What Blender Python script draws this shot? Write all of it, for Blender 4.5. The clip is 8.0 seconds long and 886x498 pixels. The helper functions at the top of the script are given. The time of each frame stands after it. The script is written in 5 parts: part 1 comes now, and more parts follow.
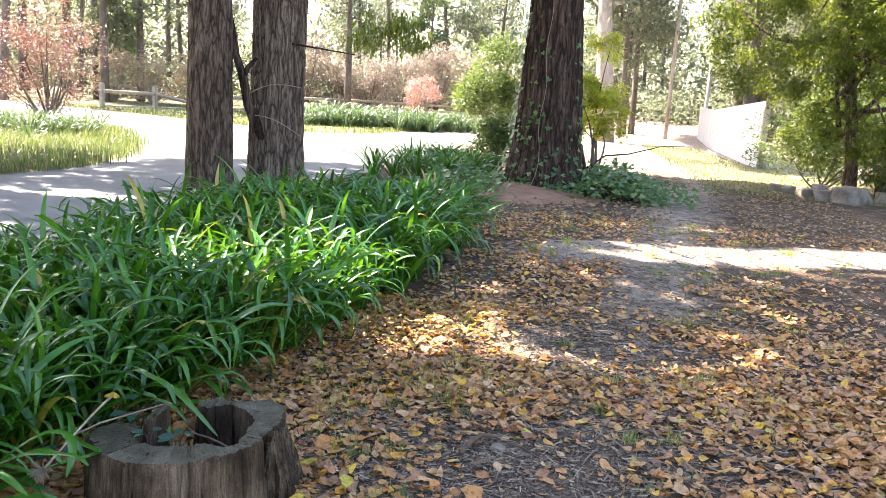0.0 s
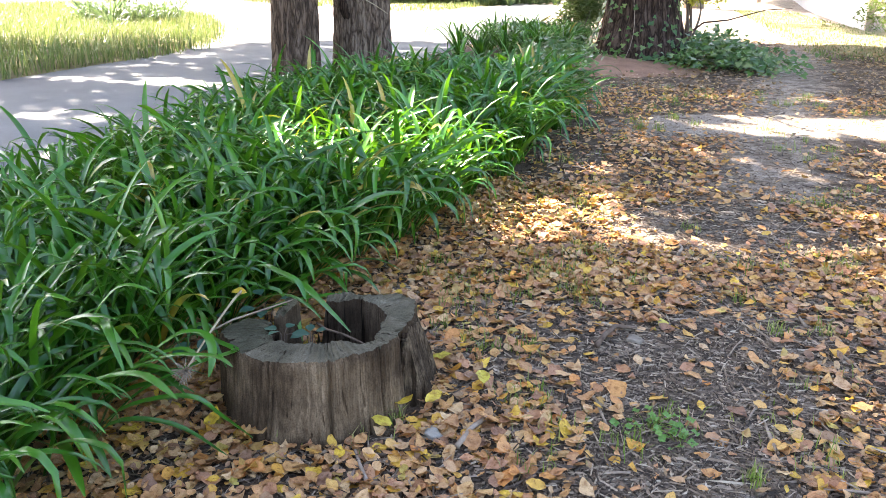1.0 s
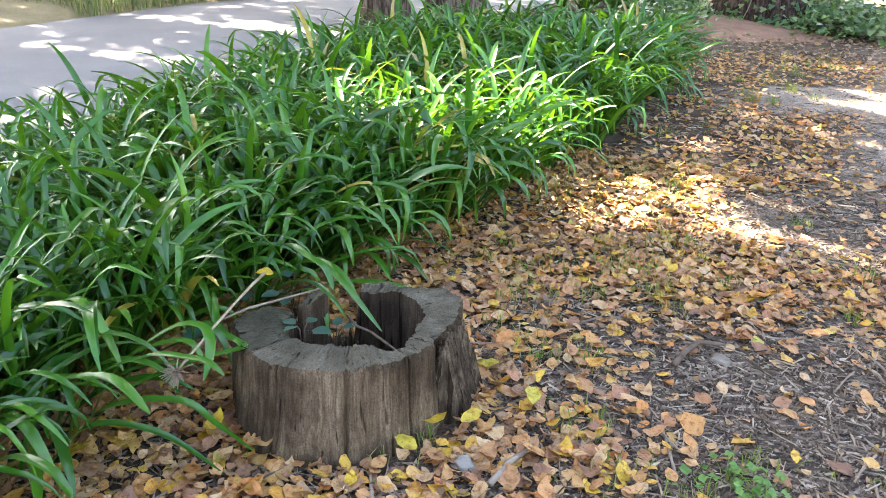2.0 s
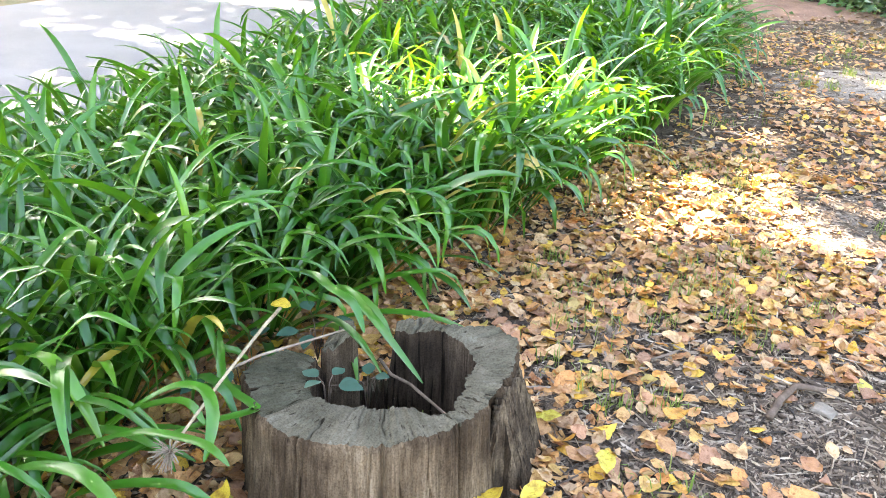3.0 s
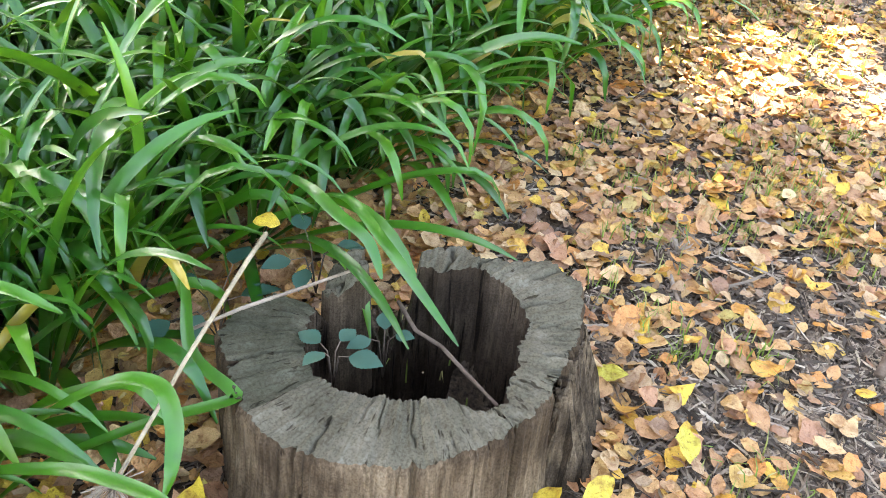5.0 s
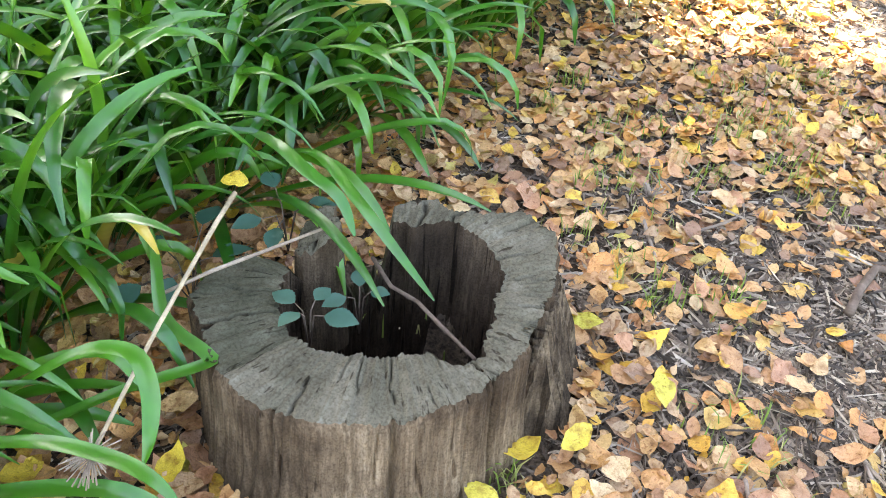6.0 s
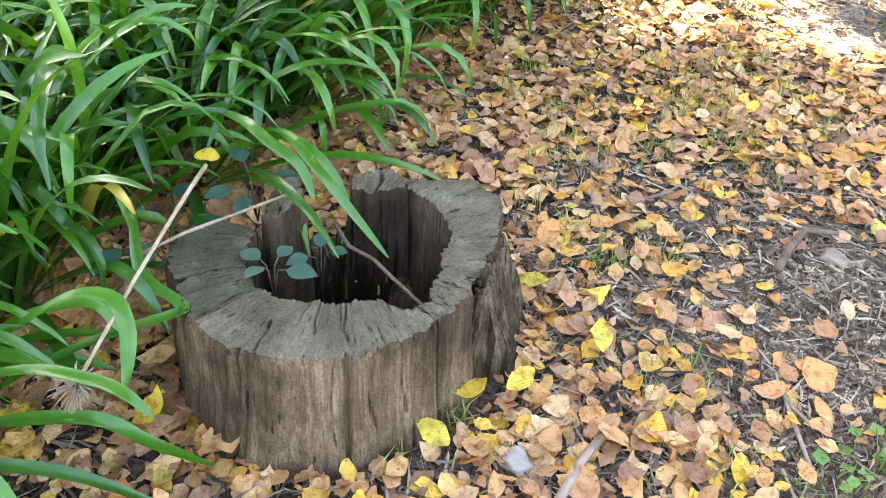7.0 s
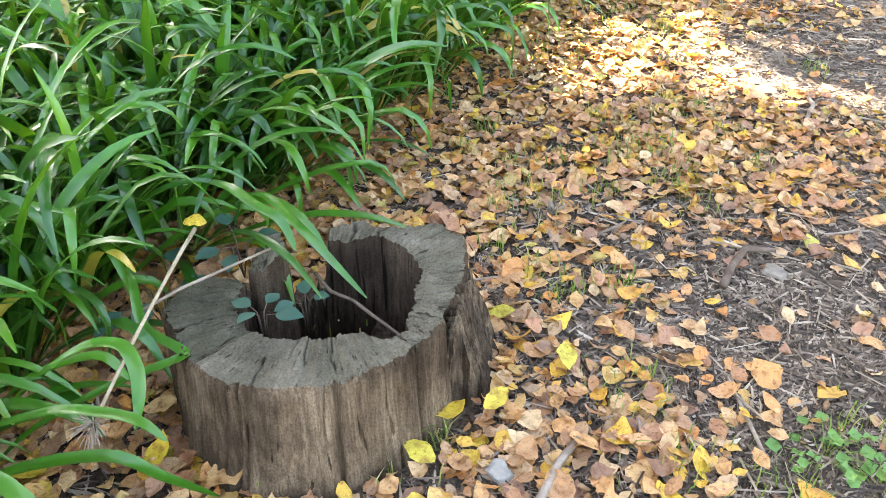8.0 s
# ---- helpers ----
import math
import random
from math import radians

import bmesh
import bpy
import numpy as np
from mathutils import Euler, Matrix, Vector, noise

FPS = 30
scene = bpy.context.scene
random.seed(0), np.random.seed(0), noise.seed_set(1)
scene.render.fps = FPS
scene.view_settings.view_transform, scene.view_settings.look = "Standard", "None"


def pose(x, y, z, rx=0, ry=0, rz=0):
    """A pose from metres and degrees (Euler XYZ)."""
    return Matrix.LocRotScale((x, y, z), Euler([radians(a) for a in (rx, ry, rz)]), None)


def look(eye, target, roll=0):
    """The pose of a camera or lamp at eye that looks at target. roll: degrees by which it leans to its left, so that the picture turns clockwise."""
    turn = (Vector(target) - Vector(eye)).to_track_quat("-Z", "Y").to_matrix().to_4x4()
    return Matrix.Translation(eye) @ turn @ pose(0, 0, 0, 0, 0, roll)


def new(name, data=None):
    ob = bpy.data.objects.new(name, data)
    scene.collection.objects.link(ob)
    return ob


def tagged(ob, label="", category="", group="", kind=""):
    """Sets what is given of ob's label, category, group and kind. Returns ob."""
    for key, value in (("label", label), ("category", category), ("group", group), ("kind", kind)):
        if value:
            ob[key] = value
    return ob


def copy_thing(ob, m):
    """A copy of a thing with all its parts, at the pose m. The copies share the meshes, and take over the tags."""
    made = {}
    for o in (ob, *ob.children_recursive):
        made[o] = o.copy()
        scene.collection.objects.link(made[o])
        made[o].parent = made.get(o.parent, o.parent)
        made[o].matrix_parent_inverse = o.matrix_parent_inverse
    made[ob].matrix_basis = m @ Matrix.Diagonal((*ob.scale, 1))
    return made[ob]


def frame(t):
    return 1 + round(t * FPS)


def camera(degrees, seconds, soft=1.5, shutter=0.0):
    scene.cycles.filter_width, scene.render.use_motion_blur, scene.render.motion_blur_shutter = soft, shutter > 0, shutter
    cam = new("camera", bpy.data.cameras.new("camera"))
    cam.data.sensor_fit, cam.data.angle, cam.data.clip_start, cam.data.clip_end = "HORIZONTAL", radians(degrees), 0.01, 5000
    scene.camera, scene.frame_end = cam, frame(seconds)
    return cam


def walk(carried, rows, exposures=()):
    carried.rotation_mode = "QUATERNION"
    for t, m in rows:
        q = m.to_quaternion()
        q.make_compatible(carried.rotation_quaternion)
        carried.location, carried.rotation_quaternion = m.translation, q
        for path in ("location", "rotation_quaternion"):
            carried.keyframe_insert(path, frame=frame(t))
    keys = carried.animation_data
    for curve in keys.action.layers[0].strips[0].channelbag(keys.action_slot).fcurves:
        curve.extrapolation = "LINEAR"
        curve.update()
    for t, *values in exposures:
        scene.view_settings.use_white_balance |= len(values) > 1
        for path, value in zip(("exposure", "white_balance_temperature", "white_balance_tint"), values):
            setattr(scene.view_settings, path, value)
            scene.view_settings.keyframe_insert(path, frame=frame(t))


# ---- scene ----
cam = camera(56.6, 8.0, soft=0.5)
PATH = [
    (0, (1.292, -2.427, 1.333), (0.943, -0.497, 0.939), 3.6),
    (0.5, (1.16, -2.355, 1.307), (0.698, -0.482, 0.778), 2.4),
    (1, (1.069, -2.277, 1.293), (0.569, -0.463, 0.613), 1.0),
    (1.5, (1.077, -2.075, 1.261), (0.529, -0.308, 0.499), 1.2),
    (2, (1.056, -1.863, 1.259), (0.362, -0.162, 0.469), 2.5),
    (2.2, (0.998, -1.789, 1.241), (0.289, -0.099, 0.443), 2.2),
    (3.3, (0.8, -1.423, 1.211), (0.067, 0.217, 0.331), 2.9),
    (3.5, (0.8, -1.366, 1.214), (0.043, 0.243, 0.299), 3.0),
    (4, (0.718, -1.271, 1.196), (-0.026, 0.278, 0.172), 3.8),
    (4.5, (0.545, -1.148, 1.161), (-0.104, 0.358, 0.017), 4.5),
    (5.8, (0.481, -1.051, 1.136), (0.017, 0.392, -0.169), 6.2),
    (6, (0.489, -1.058, 1.145), (0.033, 0.372, -0.177), 5.7),
    (6.5, (0.53, -1.104, 1.155), (0.099, 0.321, -0.181), 5.5),
    (7, (0.614, -1.18, 1.178), (0.165, 0.266, -0.128), 4.7),
    (7.5, (0.717, -1.28, 1.201), (0.199, 0.208, -0.031), 3.7),
    (8, (0.679, -1.335, 1.22), (0.241, 0.234, 0.059), 1.0),
]
walk(cam, [(t, look(eye, target, roll)) for t, eye, target, roll in PATH],
     [(0.0, 3.6, 6900, 15), (0.5, 3.73, 7000, 15), (1.5, 4.12, 7200, 15), (2.2, 4.36, 7500, 15), (3.3, 5.06, 7900, 13), (4.0, 5.06, 8000, 13), (4.5, 4.92, 8200, 13), (6.0, 4.92, 8000, 13), (8.0, 4.77, 8000, 13)])

# ---- world, sun, exposure ----
SUN_AZ = Vector((-0.872, 0.49, 0)).normalized()   # horizontal way towards the sun
SUN_EL = radians(47)
SUN_TO = (SUN_AZ * math.cos(SUN_EL) + Vector((0, 0, math.sin(SUN_EL)))).normalized()
world = bpy.data.worlds.new("daylight")
world.use_nodes = True
scene.world = world
wn = world.node_tree.nodes
sky = wn.new("ShaderNodeTexSky")
sky.sky_type = "NISHITA"
sky.sun_disc = False
sky.sun_elevation = SUN_EL
sky.sun_rotation = math.atan2(SUN_AZ.x, SUN_AZ.y)
sky.air_density, sky.dust_density, sky.ozone_density = 1.0, 2.0, 1.0
wn["Background"].inputs["Strength"].default_value = 0.07
world.node_tree.links.new(sky.outputs[0], wn["Background"].inputs["Color"])
sun_data = bpy.data.lights.new("sun", "SUN")
sun_data.energy, sun_data.angle, sun_data.color = 3.4, radians(0.53), (1.0, 0.93, 0.82)
sun = new("sun", sun_data)
sun.matrix_world = look(SUN_TO * 60, (0, 0, 0))

# ---- small helpers ----
rng = np.random.default_rng(7)


def height(x, y):
    """The lie of the land: level by the stump, falling gently away along the path."""
    y = np.asarray(y, float)
    x = np.asarray(x, float)
    fall = -0.029 * (np.clip(y, 5, 40) - 5)
    near = np.exp(-((x / 9) ** 2 + (y / 9) ** 2))
    bumps = 0.012 * np.sin(1.7 * x + 0.6 * y) * np.sin(1.1 * y - 0.4 * x) + 0.006 * np.sin(4.3 * x + 1.0) * np.sin(5.1 * y)
    return fall + bumps * near


def hz(x, y):
    return float(height(x, y))


def mesh_of(name, verts, faces, mats, smooth=True, slots=None):
    me = bpy.data.meshes.new(name)
    me.from_pydata([tuple(v) for v in verts] if not isinstance(verts, np.ndarray) else verts.tolist(), [],
                   faces.tolist() if isinstance(faces, np.ndarray) else faces)
    for m in (mats if isinstance(mats, (list, tuple)) else [mats]):
        me.materials.append(m)
    me.polygons.foreach_set("use_smooth", [smooth] * len(me.polygons))
    if slots is not None:
        me.polygons.foreach_set("material_index", slots)
    me.update()
    return me


def piece(name, me, parent=None, m=None, label=""):
    ob = new(name, me)
    if parent is not None:
        ob.parent = parent
    if m is not None:
        ob.matrix_basis = m
    return tagged(ob, label)


def thing(name, label, category, m=None, group="", kind=""):
    ob = new(name)
    ob.empty_display_size = 0.1
    if m is not None:
        ob.matrix_basis = m
    return tagged(ob, label, category, group, kind)


def part(name, bm, material, parent, label=""):
    me = bpy.data.meshes.new(name)
    bm.to_mesh(me)
    bm.free()
    me.materials.append(material)
    return piece(name, me, parent, None, label)


def tube(path, radii, sides=8, rough=0.0, seed=0, cap=True):
    """Vertices and faces of a tapering limb along a path."""
    path = [Vector(p) for p in path]
    r = np.random.default_rng(seed)
    verts, faces = [], []
    side = Vector((1, 0, 0))
    for i, p in enumerate(path):
        d = (path[min(i + 1, len(path) - 1)] - path[max(i - 1, 0)]).normalized()
        if abs(d.dot(side)) > 0.9:
            side = Vector((0, 1, 0))
        u = (side - d * side.dot(d)).normalized()
        v = d.cross(u)
        side = u
        for k in range(sides):
            a = 2 * math.pi * k / sides
            rad = radii[i] * (1 + rough * (r.random() - 0.5))
            verts.append(p + (u * math.cos(a) + v * math.sin(a)) * rad)
    for i in range(len(path) - 1):
        for k in range(sides):
            a, b = i * sides + k, i * sides + (k + 1) % sides
            faces.append((a, b, b + sides, a + sides))
    if cap:
        faces.append(tuple(range(sides))[::-1])
        faces.append(tuple(range((len(path) - 1) * sides, len(path) * sides)))
    return verts, faces


def joined(lists):
    verts, faces = [], []
    for v, f in lists:
        n = len(verts)
        verts += list(v)
        faces += [tuple(i + n for i in q) for q in f]
    return verts, faces


def leaf_cloud(points, length, width, r, droop=0.3, fold=0.25):
    """Small folded leaves, two triangles by two, at the given points, turned at random."""
    n = len(points)
    yaw, pitch = r.uniform(0, 2 * math.pi, n), r.normal(-droop, 0.5, n)
    d = np.stack([np.cos(yaw) * np.cos(pitch), np.sin(yaw) * np.cos(pitch), np.sin(pitch)], 1)
    side = np.stack([-np.sin(yaw), np.cos(yaw), r.normal(0, 0.5, n)], 1)
    side /= np.linalg.norm(side, axis=1)[:, None]
    up = np.cross(d, side)
    s = r.uniform(0.65, 1.35, n)[:, None]
    base, tip = points, points + d * length * s
    mid = points + d * length * 0.45 * s
    left = mid + side * width * 0.5 * s + up * width * fold * s
    right = mid - side * width * 0.5 * s + up * width * fold * s
    verts = np.stack([base, left, tip, right], 1).reshape(-1, 3)
    i = np.arange(n)[:, None] * 4
    faces = np.concatenate([i + [0, 1, 2], i + [0, 2, 3]], 1).reshape(-1, 3)
    return verts, faces


def in_ball(n, r, flat=1.0):
    v = r.normal(size=(n, 3))
    v /= np.linalg.norm(v, axis=1)[:, None]
    v *= r.random(n)[:, None] ** (1 / 2.2)
    v[:, 2] *= flat
    return v


# ---- materials ----
def nodes_of(name):
    m = bpy.data.materials.new(name)
    m.use_nodes = True
    t = m.node_tree
    return m, t.nodes, t.links, t.nodes["Principled BSDF"]


def ramp(n, l, value, stops):
    node = n.new("ShaderNodeValToRGB")
    els = node.color_ramp.elements
    while len(els) < len(stops):
        els.new(0.5)
    for e, (p, c) in zip(els, stops):
        e.position, e.color = p, (*c, 1)
    l.new(value, node.inputs[0])
    return node.outputs[0]


def tex_noise(n, l, scale, detail=4, stretch=None, rough=0.55, coord="Object", warp=0.0):
    if coord == "grain":
        at = n.new("ShaderNodeAttribute")
        at.attribute_name = "grain"
        out = at.outputs["Vector"]
    else:
        out = n.new("ShaderNodeTexCoord").outputs[coord]
    if stretch is not None:
        mp = n.new("ShaderNodeMapping")
        mp.inputs["Scale"].default_value = stretch
        l.new(out, mp.inputs[0])
        out = mp.outputs[0]
    t = n.new("ShaderNodeTexNoise")
    t.inputs["Scale"].default_value = scale
    t.inputs["Detail"].default_value = detail
    t.inputs["Roughness"].default_value = rough
    t.inputs["Distortion"].default_value = warp
    l.new(out, t.inputs["Vector"])
    return t.outputs["Fac"]


def blend(n, l, fac, a, b, mode="MIX"):
    x = n.new("ShaderNodeMix")
    x.data_type = "RGBA"
    x.blend_type = mode
    for src, slot in ((fac, 0), (a, 6), (b, 7)):
        if isinstance(src, (int, float)):
            x.inputs[slot].default_value = src
        elif isinstance(src, tuple):
            x.inputs[slot].default_value = (*src, 1)
        else:
            l.new(src, x.inputs[slot])
    return x.outputs[2]


def bump(n, l, p, value, strength, distance=0.01):
    b = n.new("ShaderNodeBump")
    b.inputs["Strength"].default_value = strength
    b.inputs["Distance"].default_value = distance
    l.new(value, b.inputs["Height"])
    l.new(b.outputs[0], p.inputs["Normal"])


def surface(name, stops, scale, stretch=None, rough=0.9, grain=60, depth=0.5, dist=0.01, fine=0.35, warp=0.0, relief="fine", coord="Object"):
    """A mineral or wooden surface: a coarse mottling and a finer grain, with relief."""
    m, n, l, p = nodes_of(name)
    a = tex_noise(n, l, scale, 6, stretch, warp=warp, coord=coord)
    b = tex_noise(n, l, grain, 5, stretch, 0.65, coord)
    col = ramp(n, l, a, stops)
    dark = ramp(n, l, b, [(0.3, (1 - fine,) * 3), (0.7, (1, 1, 1))])
    l.new(blend(n, l, 1.0, col, dark, "MULTIPLY"), p.inputs["Base Color"])
    p.inputs["Roughness"].default_value = rough
    p.inputs["Specular IOR Level"].default_value = 0.25
    bump(n, l, p, a if relief == "coarse" else b, depth, dist)
    return m


def bark(name, dark, mid, light, scale, flat=0.16, dist=0.03, fine_scale=70, width=0.05, flecks=0.5, fibre=1.2, second=0.75):
    """Wood broken by a network of upright furrows: ridges pale and fibrous, furrows dark."""
    m, n, l, p = nodes_of(name)
    a = tex_noise(n, l, scale, 2.5, (1, 1, flat), 0.5, warp=0.3)
    c = tex_noise(n, l, scale * 2.3, 3, (1, 1, flat * 0.8), 0.5, warp=0.2)
    g = tex_noise(n, l, fine_scale, 6, (1, 1, flat * fibre), 0.65)
    tone = tex_noise(n, l, 3.0, 4)
    ridge = [(0.5 - 3.2 * width, (1, 1, 1)), (0.5 - width, (0.6, 0.6, 0.6)), (0.5, (0.0, 0.0, 0.0)), (0.5 + width, (0.6, 0.6, 0.6)), (0.5 + 3.2 * width, (1, 1, 1))]
    r1, r2 = ramp(n, l, a, ridge), ramp(n, l, c, ridge)
    both = blend(n, l, second, r1, r2, "MULTIPLY")
    col = ramp(n, l, both, [(0.0, dark), (0.4, mid), (1.0, light)])
    col = blend(n, l, flecks, col, ramp(n, l, g, [(0.3, (0.35, 0.33, 0.3)), (0.65, (1.0, 1.0, 1.0))]), "MULTIPLY")
    col = blend(n, l, 0.6, col, ramp(n, l, tone, [(0.3, (0.6, 0.58, 0.55)), (0.7, (1.0, 1.0, 1.0))]), "MULTIPLY")
    l.new(col, p.inputs["Base Color"])
    p.inputs["Roughness"].default_value = 0.95
    p.inputs["Specular IOR Level"].default_value = 0.15
    bump(n, l, p, blend(n, l, 0.3, both, g), 1.0, dist)
    return m


def fibre(name, stops, tone_scale, streaks, stretch, coord="Object", dist=0.004, steep=0.1, rough=0.95, low=0.45, checks=None):
    """Weathered wood: a blotchy tone under two sizes of fibre streaks."""
    m, n, l, p = nodes_of(name)
    col = ramp(n, l, tex_noise(n, l, tone_scale, 5), stops)
    g = None
    for s in streaks:
        t = tex_noise(n, l, s, 4, stretch, 0.6, coord)
        col = blend(n, l, 1.0, col, ramp(n, l, t, [(0.5 - steep, (low, low * 0.96, low * 0.92)), (0.5 + steep, (1, 1, 1))]), "MULTIPLY")
        g = t if g is None else blend(n, l, 0.5, g, t)
    if checks:
        # thin drying checks along the fibre, and coarse worn patches
        t = tex_noise(n, l, checks[0], 3, checks[1], 0.5, coord)
        col = blend(n, l, 1.0, col, ramp(n, l, t, [(checks[2] - 0.02, (0.35, 0.31, 0.27)), (checks[2] + 0.025, (1, 1, 1))]), "MULTIPLY")
        g = blend(n, l, 0.5, g, ramp(n, l, t, [(checks[2] - 0.03, (0, 0, 0)), (checks[2] + 0.03, (1, 1, 1))]))
        pits = tex_noise(n, l, 230, 3)
        col = blend(n, l, 1.0, col, ramp(n, l, pits, [(0.36, (0.68, 0.66, 0.62)), (0.55, (1, 1, 1))]), "MULTIPLY")
        g = blend(n, l, 0.4, g, pits)
    l.new(col, p.inputs["Base Color"])
    p.inputs["Roughness"].default_value = rough
    p.inputs["Specular IOR Level"].default_value = 0.15
    bump(n, l, p, g, 1.0, dist)
    return m


def foliage(name, stops, through_light=0.35, rough=0.45, by="island", tint=(0.35, 0.5, 0.05), gloss=0.4, vein=None):
    """Leaves: a hue that varies from leaf to leaf, a soft gloss, and light that shines through."""
    m, n, l, p = nodes_of(name)
    if by == "island":
        rnd = n.new("ShaderNodeNewGeometry").outputs["Random Per Island"]
    else:
        rnd = n.new("ShaderNodeObjectInfo").outputs["Random"]
    col = ramp(n, l, rnd, stops)
    spots = tex_noise(n, l, vein or 30, 4)
    col = blend(n, l, 1.0, col, ramp(n, l, spots, [(0.25, (0.72, 0.70, 0.62)), (0.65, (1.0, 1.0, 1.0))]), "MULTIPLY")
    l.new(col, p.inputs["Base Color"])
    p.inputs["Roughness"].default_value = rough
    p.inputs["Specular IOR Level"].default_value = gloss
    if through_light:
        tr = n.new("ShaderNodeBsdfTranslucent")
        l.new(blend(n, l, 0.45, col, tint), tr.inputs["Color"])
        mix = n.new("ShaderNodeMixShader")
        mix.inputs[0].default_value = through_light
        l.new(p.outputs[0], mix.inputs[1])
        l.new(tr.outputs[0], mix.inputs[2])
        l.new(mix.outputs[0], n["Material Output"].inputs["Surface"])
    return m


STRAP = [(0.0, (0.010, 0.080, 0.009)), (0.35, (0.016, 0.116, 0.010)), (0.7, (0.034, 0.165, 0.011)), (0.975, (0.075, 0.225, 0.016)), (0.98, (0.42, 0.31, 0.04)), (1.0, (0.40, 0.28, 0.11))]
LITTER = [(0.0, (0.648, 0.380, 0.049)), (0.10, (0.562, 0.348, 0.151)), (0.20, (0.562, 0.222, 0.054)), (0.30, (0.626, 0.444, 0.248)), (0.40, (0.356, 0.169, 0.086)), (0.50, (0.540, 0.306, 0.119)),
          (0.60, (0.486, 0.248, 0.140)), (0.70, (0.227, 0.121, 0.074)), (0.78, (0.594, 0.401, 0.216)), (0.85, (0.594, 0.264, 0.065)), (0.91, (0.675, 0.465, 0.054)), (0.96, (0.389, 0.211, 0.119)), (1.0, (0.486, 0.422, 0.086))]
mat_strap = foliage("strap_leaf", STRAP, 0.24, 0.29, "island", (0.22, 0.50, 0.012), 0.65)
# strap leaf again, with the paler, bluish look of far sunlit clumps coloured in
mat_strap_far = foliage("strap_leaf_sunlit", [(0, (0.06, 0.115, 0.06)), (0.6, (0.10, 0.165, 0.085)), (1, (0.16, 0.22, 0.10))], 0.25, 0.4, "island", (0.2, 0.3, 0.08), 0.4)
mat_strap_one = foliage("strap_leaf_single", STRAP, 0.24, 0.29, "object", (0.22, 0.50, 0.012), 0.65)
BROWN = [(0.0, (0.36, 0.22, 0.10)), (0.3, (0.20, 0.125, 0.085)), (0.55, (0.42, 0.33, 0.24)), (0.8, (0.14, 0.09, 0.065)), (1.0, (0.48, 0.33, 0.13))]


def fallen(name, by, hues=LITTER):
    """Dry leaf: its own hue, brown blotches, browned patches and a fine crinkle."""
    m, n, l, p = nodes_of(name)
    rnd = n.new("ShaderNodeNewGeometry").outputs["Random Per Island"] if by == "island" else n.new("ShaderNodeObjectInfo").outputs["Random"]
    col = ramp(n, l, rnd, hues)
    at = n.new("ShaderNodeNewGeometry").outputs["Position"]
    tex = []
    for scale in (45, 130, 420):
        t = n.new("ShaderNodeTexNoise")
        t.inputs["Scale"].default_value, t.inputs["Detail"].default_value = scale, 4
        l.new(at, t.inputs["Vector"])
        tex.append(t.outputs["Fac"])
    col = blend(n, l, 1.0, col, ramp(n, l, tex[0], [(0.30, (0.55, 0.42, 0.32)), (0.47, (0.95, 0.9, 0.85)), (0.68, (1.12, 1.12, 1.1))]), "MULTIPLY")
    col = blend(n, l, 1.0, col, ramp(n, l, tex[1], [(0.30, (0.5, 0.38, 0.28)), (0.42, (1, 1, 1))]), "MULTIPLY")
    col = blend(n, l, 1.0, col, ramp(n, l, tex[2], [(0.3, (0.8, 0.78, 0.75)), (0.6, (1.06, 1.06, 1.06))]), "MULTIPLY")
    l.new(col, p.inputs["Base Color"])
    p.inputs["Roughness"].default_value = 0.5
    p.inputs["Specular IOR Level"].default_value = 0.45
    bump(n, l, p, tex[1], 0.8, 0.006)
    tr = n.new("ShaderNodeBsdfTranslucent")
    l.new(blend(n, l, 0.4, col, (0.65, 0.36, 0.06)), tr.inputs["Color"])
    mix = n.new("ShaderNodeMixShader")
    mix.inputs[0].default_value = 0.2
    l.new(p.outputs[0], mix.inputs[1])
    l.new(tr.outputs[0], mix.inputs[2])
    l.new(mix.outputs[0], n["Material Output"].inputs["Surface"])
    return m


mat_litter = fallen("fallen_leaf", "island")
mat_litter_brown = fallen("trodden_leaf", "island", BROWN)
mat_litter_scrap = fallen("leaf_scrap", "island", [(0.0, (0.30, 0.17, 0.08)), (0.3, (0.46, 0.24, 0.09)), (0.55, (0.20, 0.12, 0.075)), (0.8, (0.52, 0.36, 0.19)), (1.0, (0.38, 0.17, 0.08))])
mat_litter_one = fallen("fallen_leaf_single", "object")
mat_grass = foliage("grass_blade", [(0, (0.11, 0.20, 0.03)), (0.5, (0.18, 0.26, 0.05)), (0.8, (0.30, 0.30, 0.10)), (1, (0.46, 0.40, 0.19))], 0.35)
mat_verge = foliage("verge_grass_blade", [(0, (0.07, 0.125, 0.03)), (0.5, (0.115, 0.165, 0.045)), (0.8, (0.20, 0.215, 0.08)), (1, (0.32, 0.29, 0.14))], 0.3, tint=(0.26, 0.34, 0.08))
mat_gum_leaf = foliage("gum_leaf", [(0, (0.06, 0.10, 0.04)), (0.6, (0.10, 0.15, 0.06)), (1, (0.17, 0.2, 0.09))], 0.3)
mat_wood_leaf = foliage("woodland_leaf", [(0, (0.085, 0.11, 0.07)), (0.6, (0.145, 0.17, 0.11)), (1, (0.24, 0.245, 0.165))], 0.4, tint=(0.28, 0.32, 0.17))
mat_fresh_leaf = foliage("fresh_green_leaf", [(0, (0.04, 0.075, 0.014)), (0.5, (0.08, 0.13, 0.02)), (0.9, (0.14, 0.19, 0.03)), (1, (0.30, 0.27, 0.05))], 0.45, tint=(0.36, 0.42, 0.04))
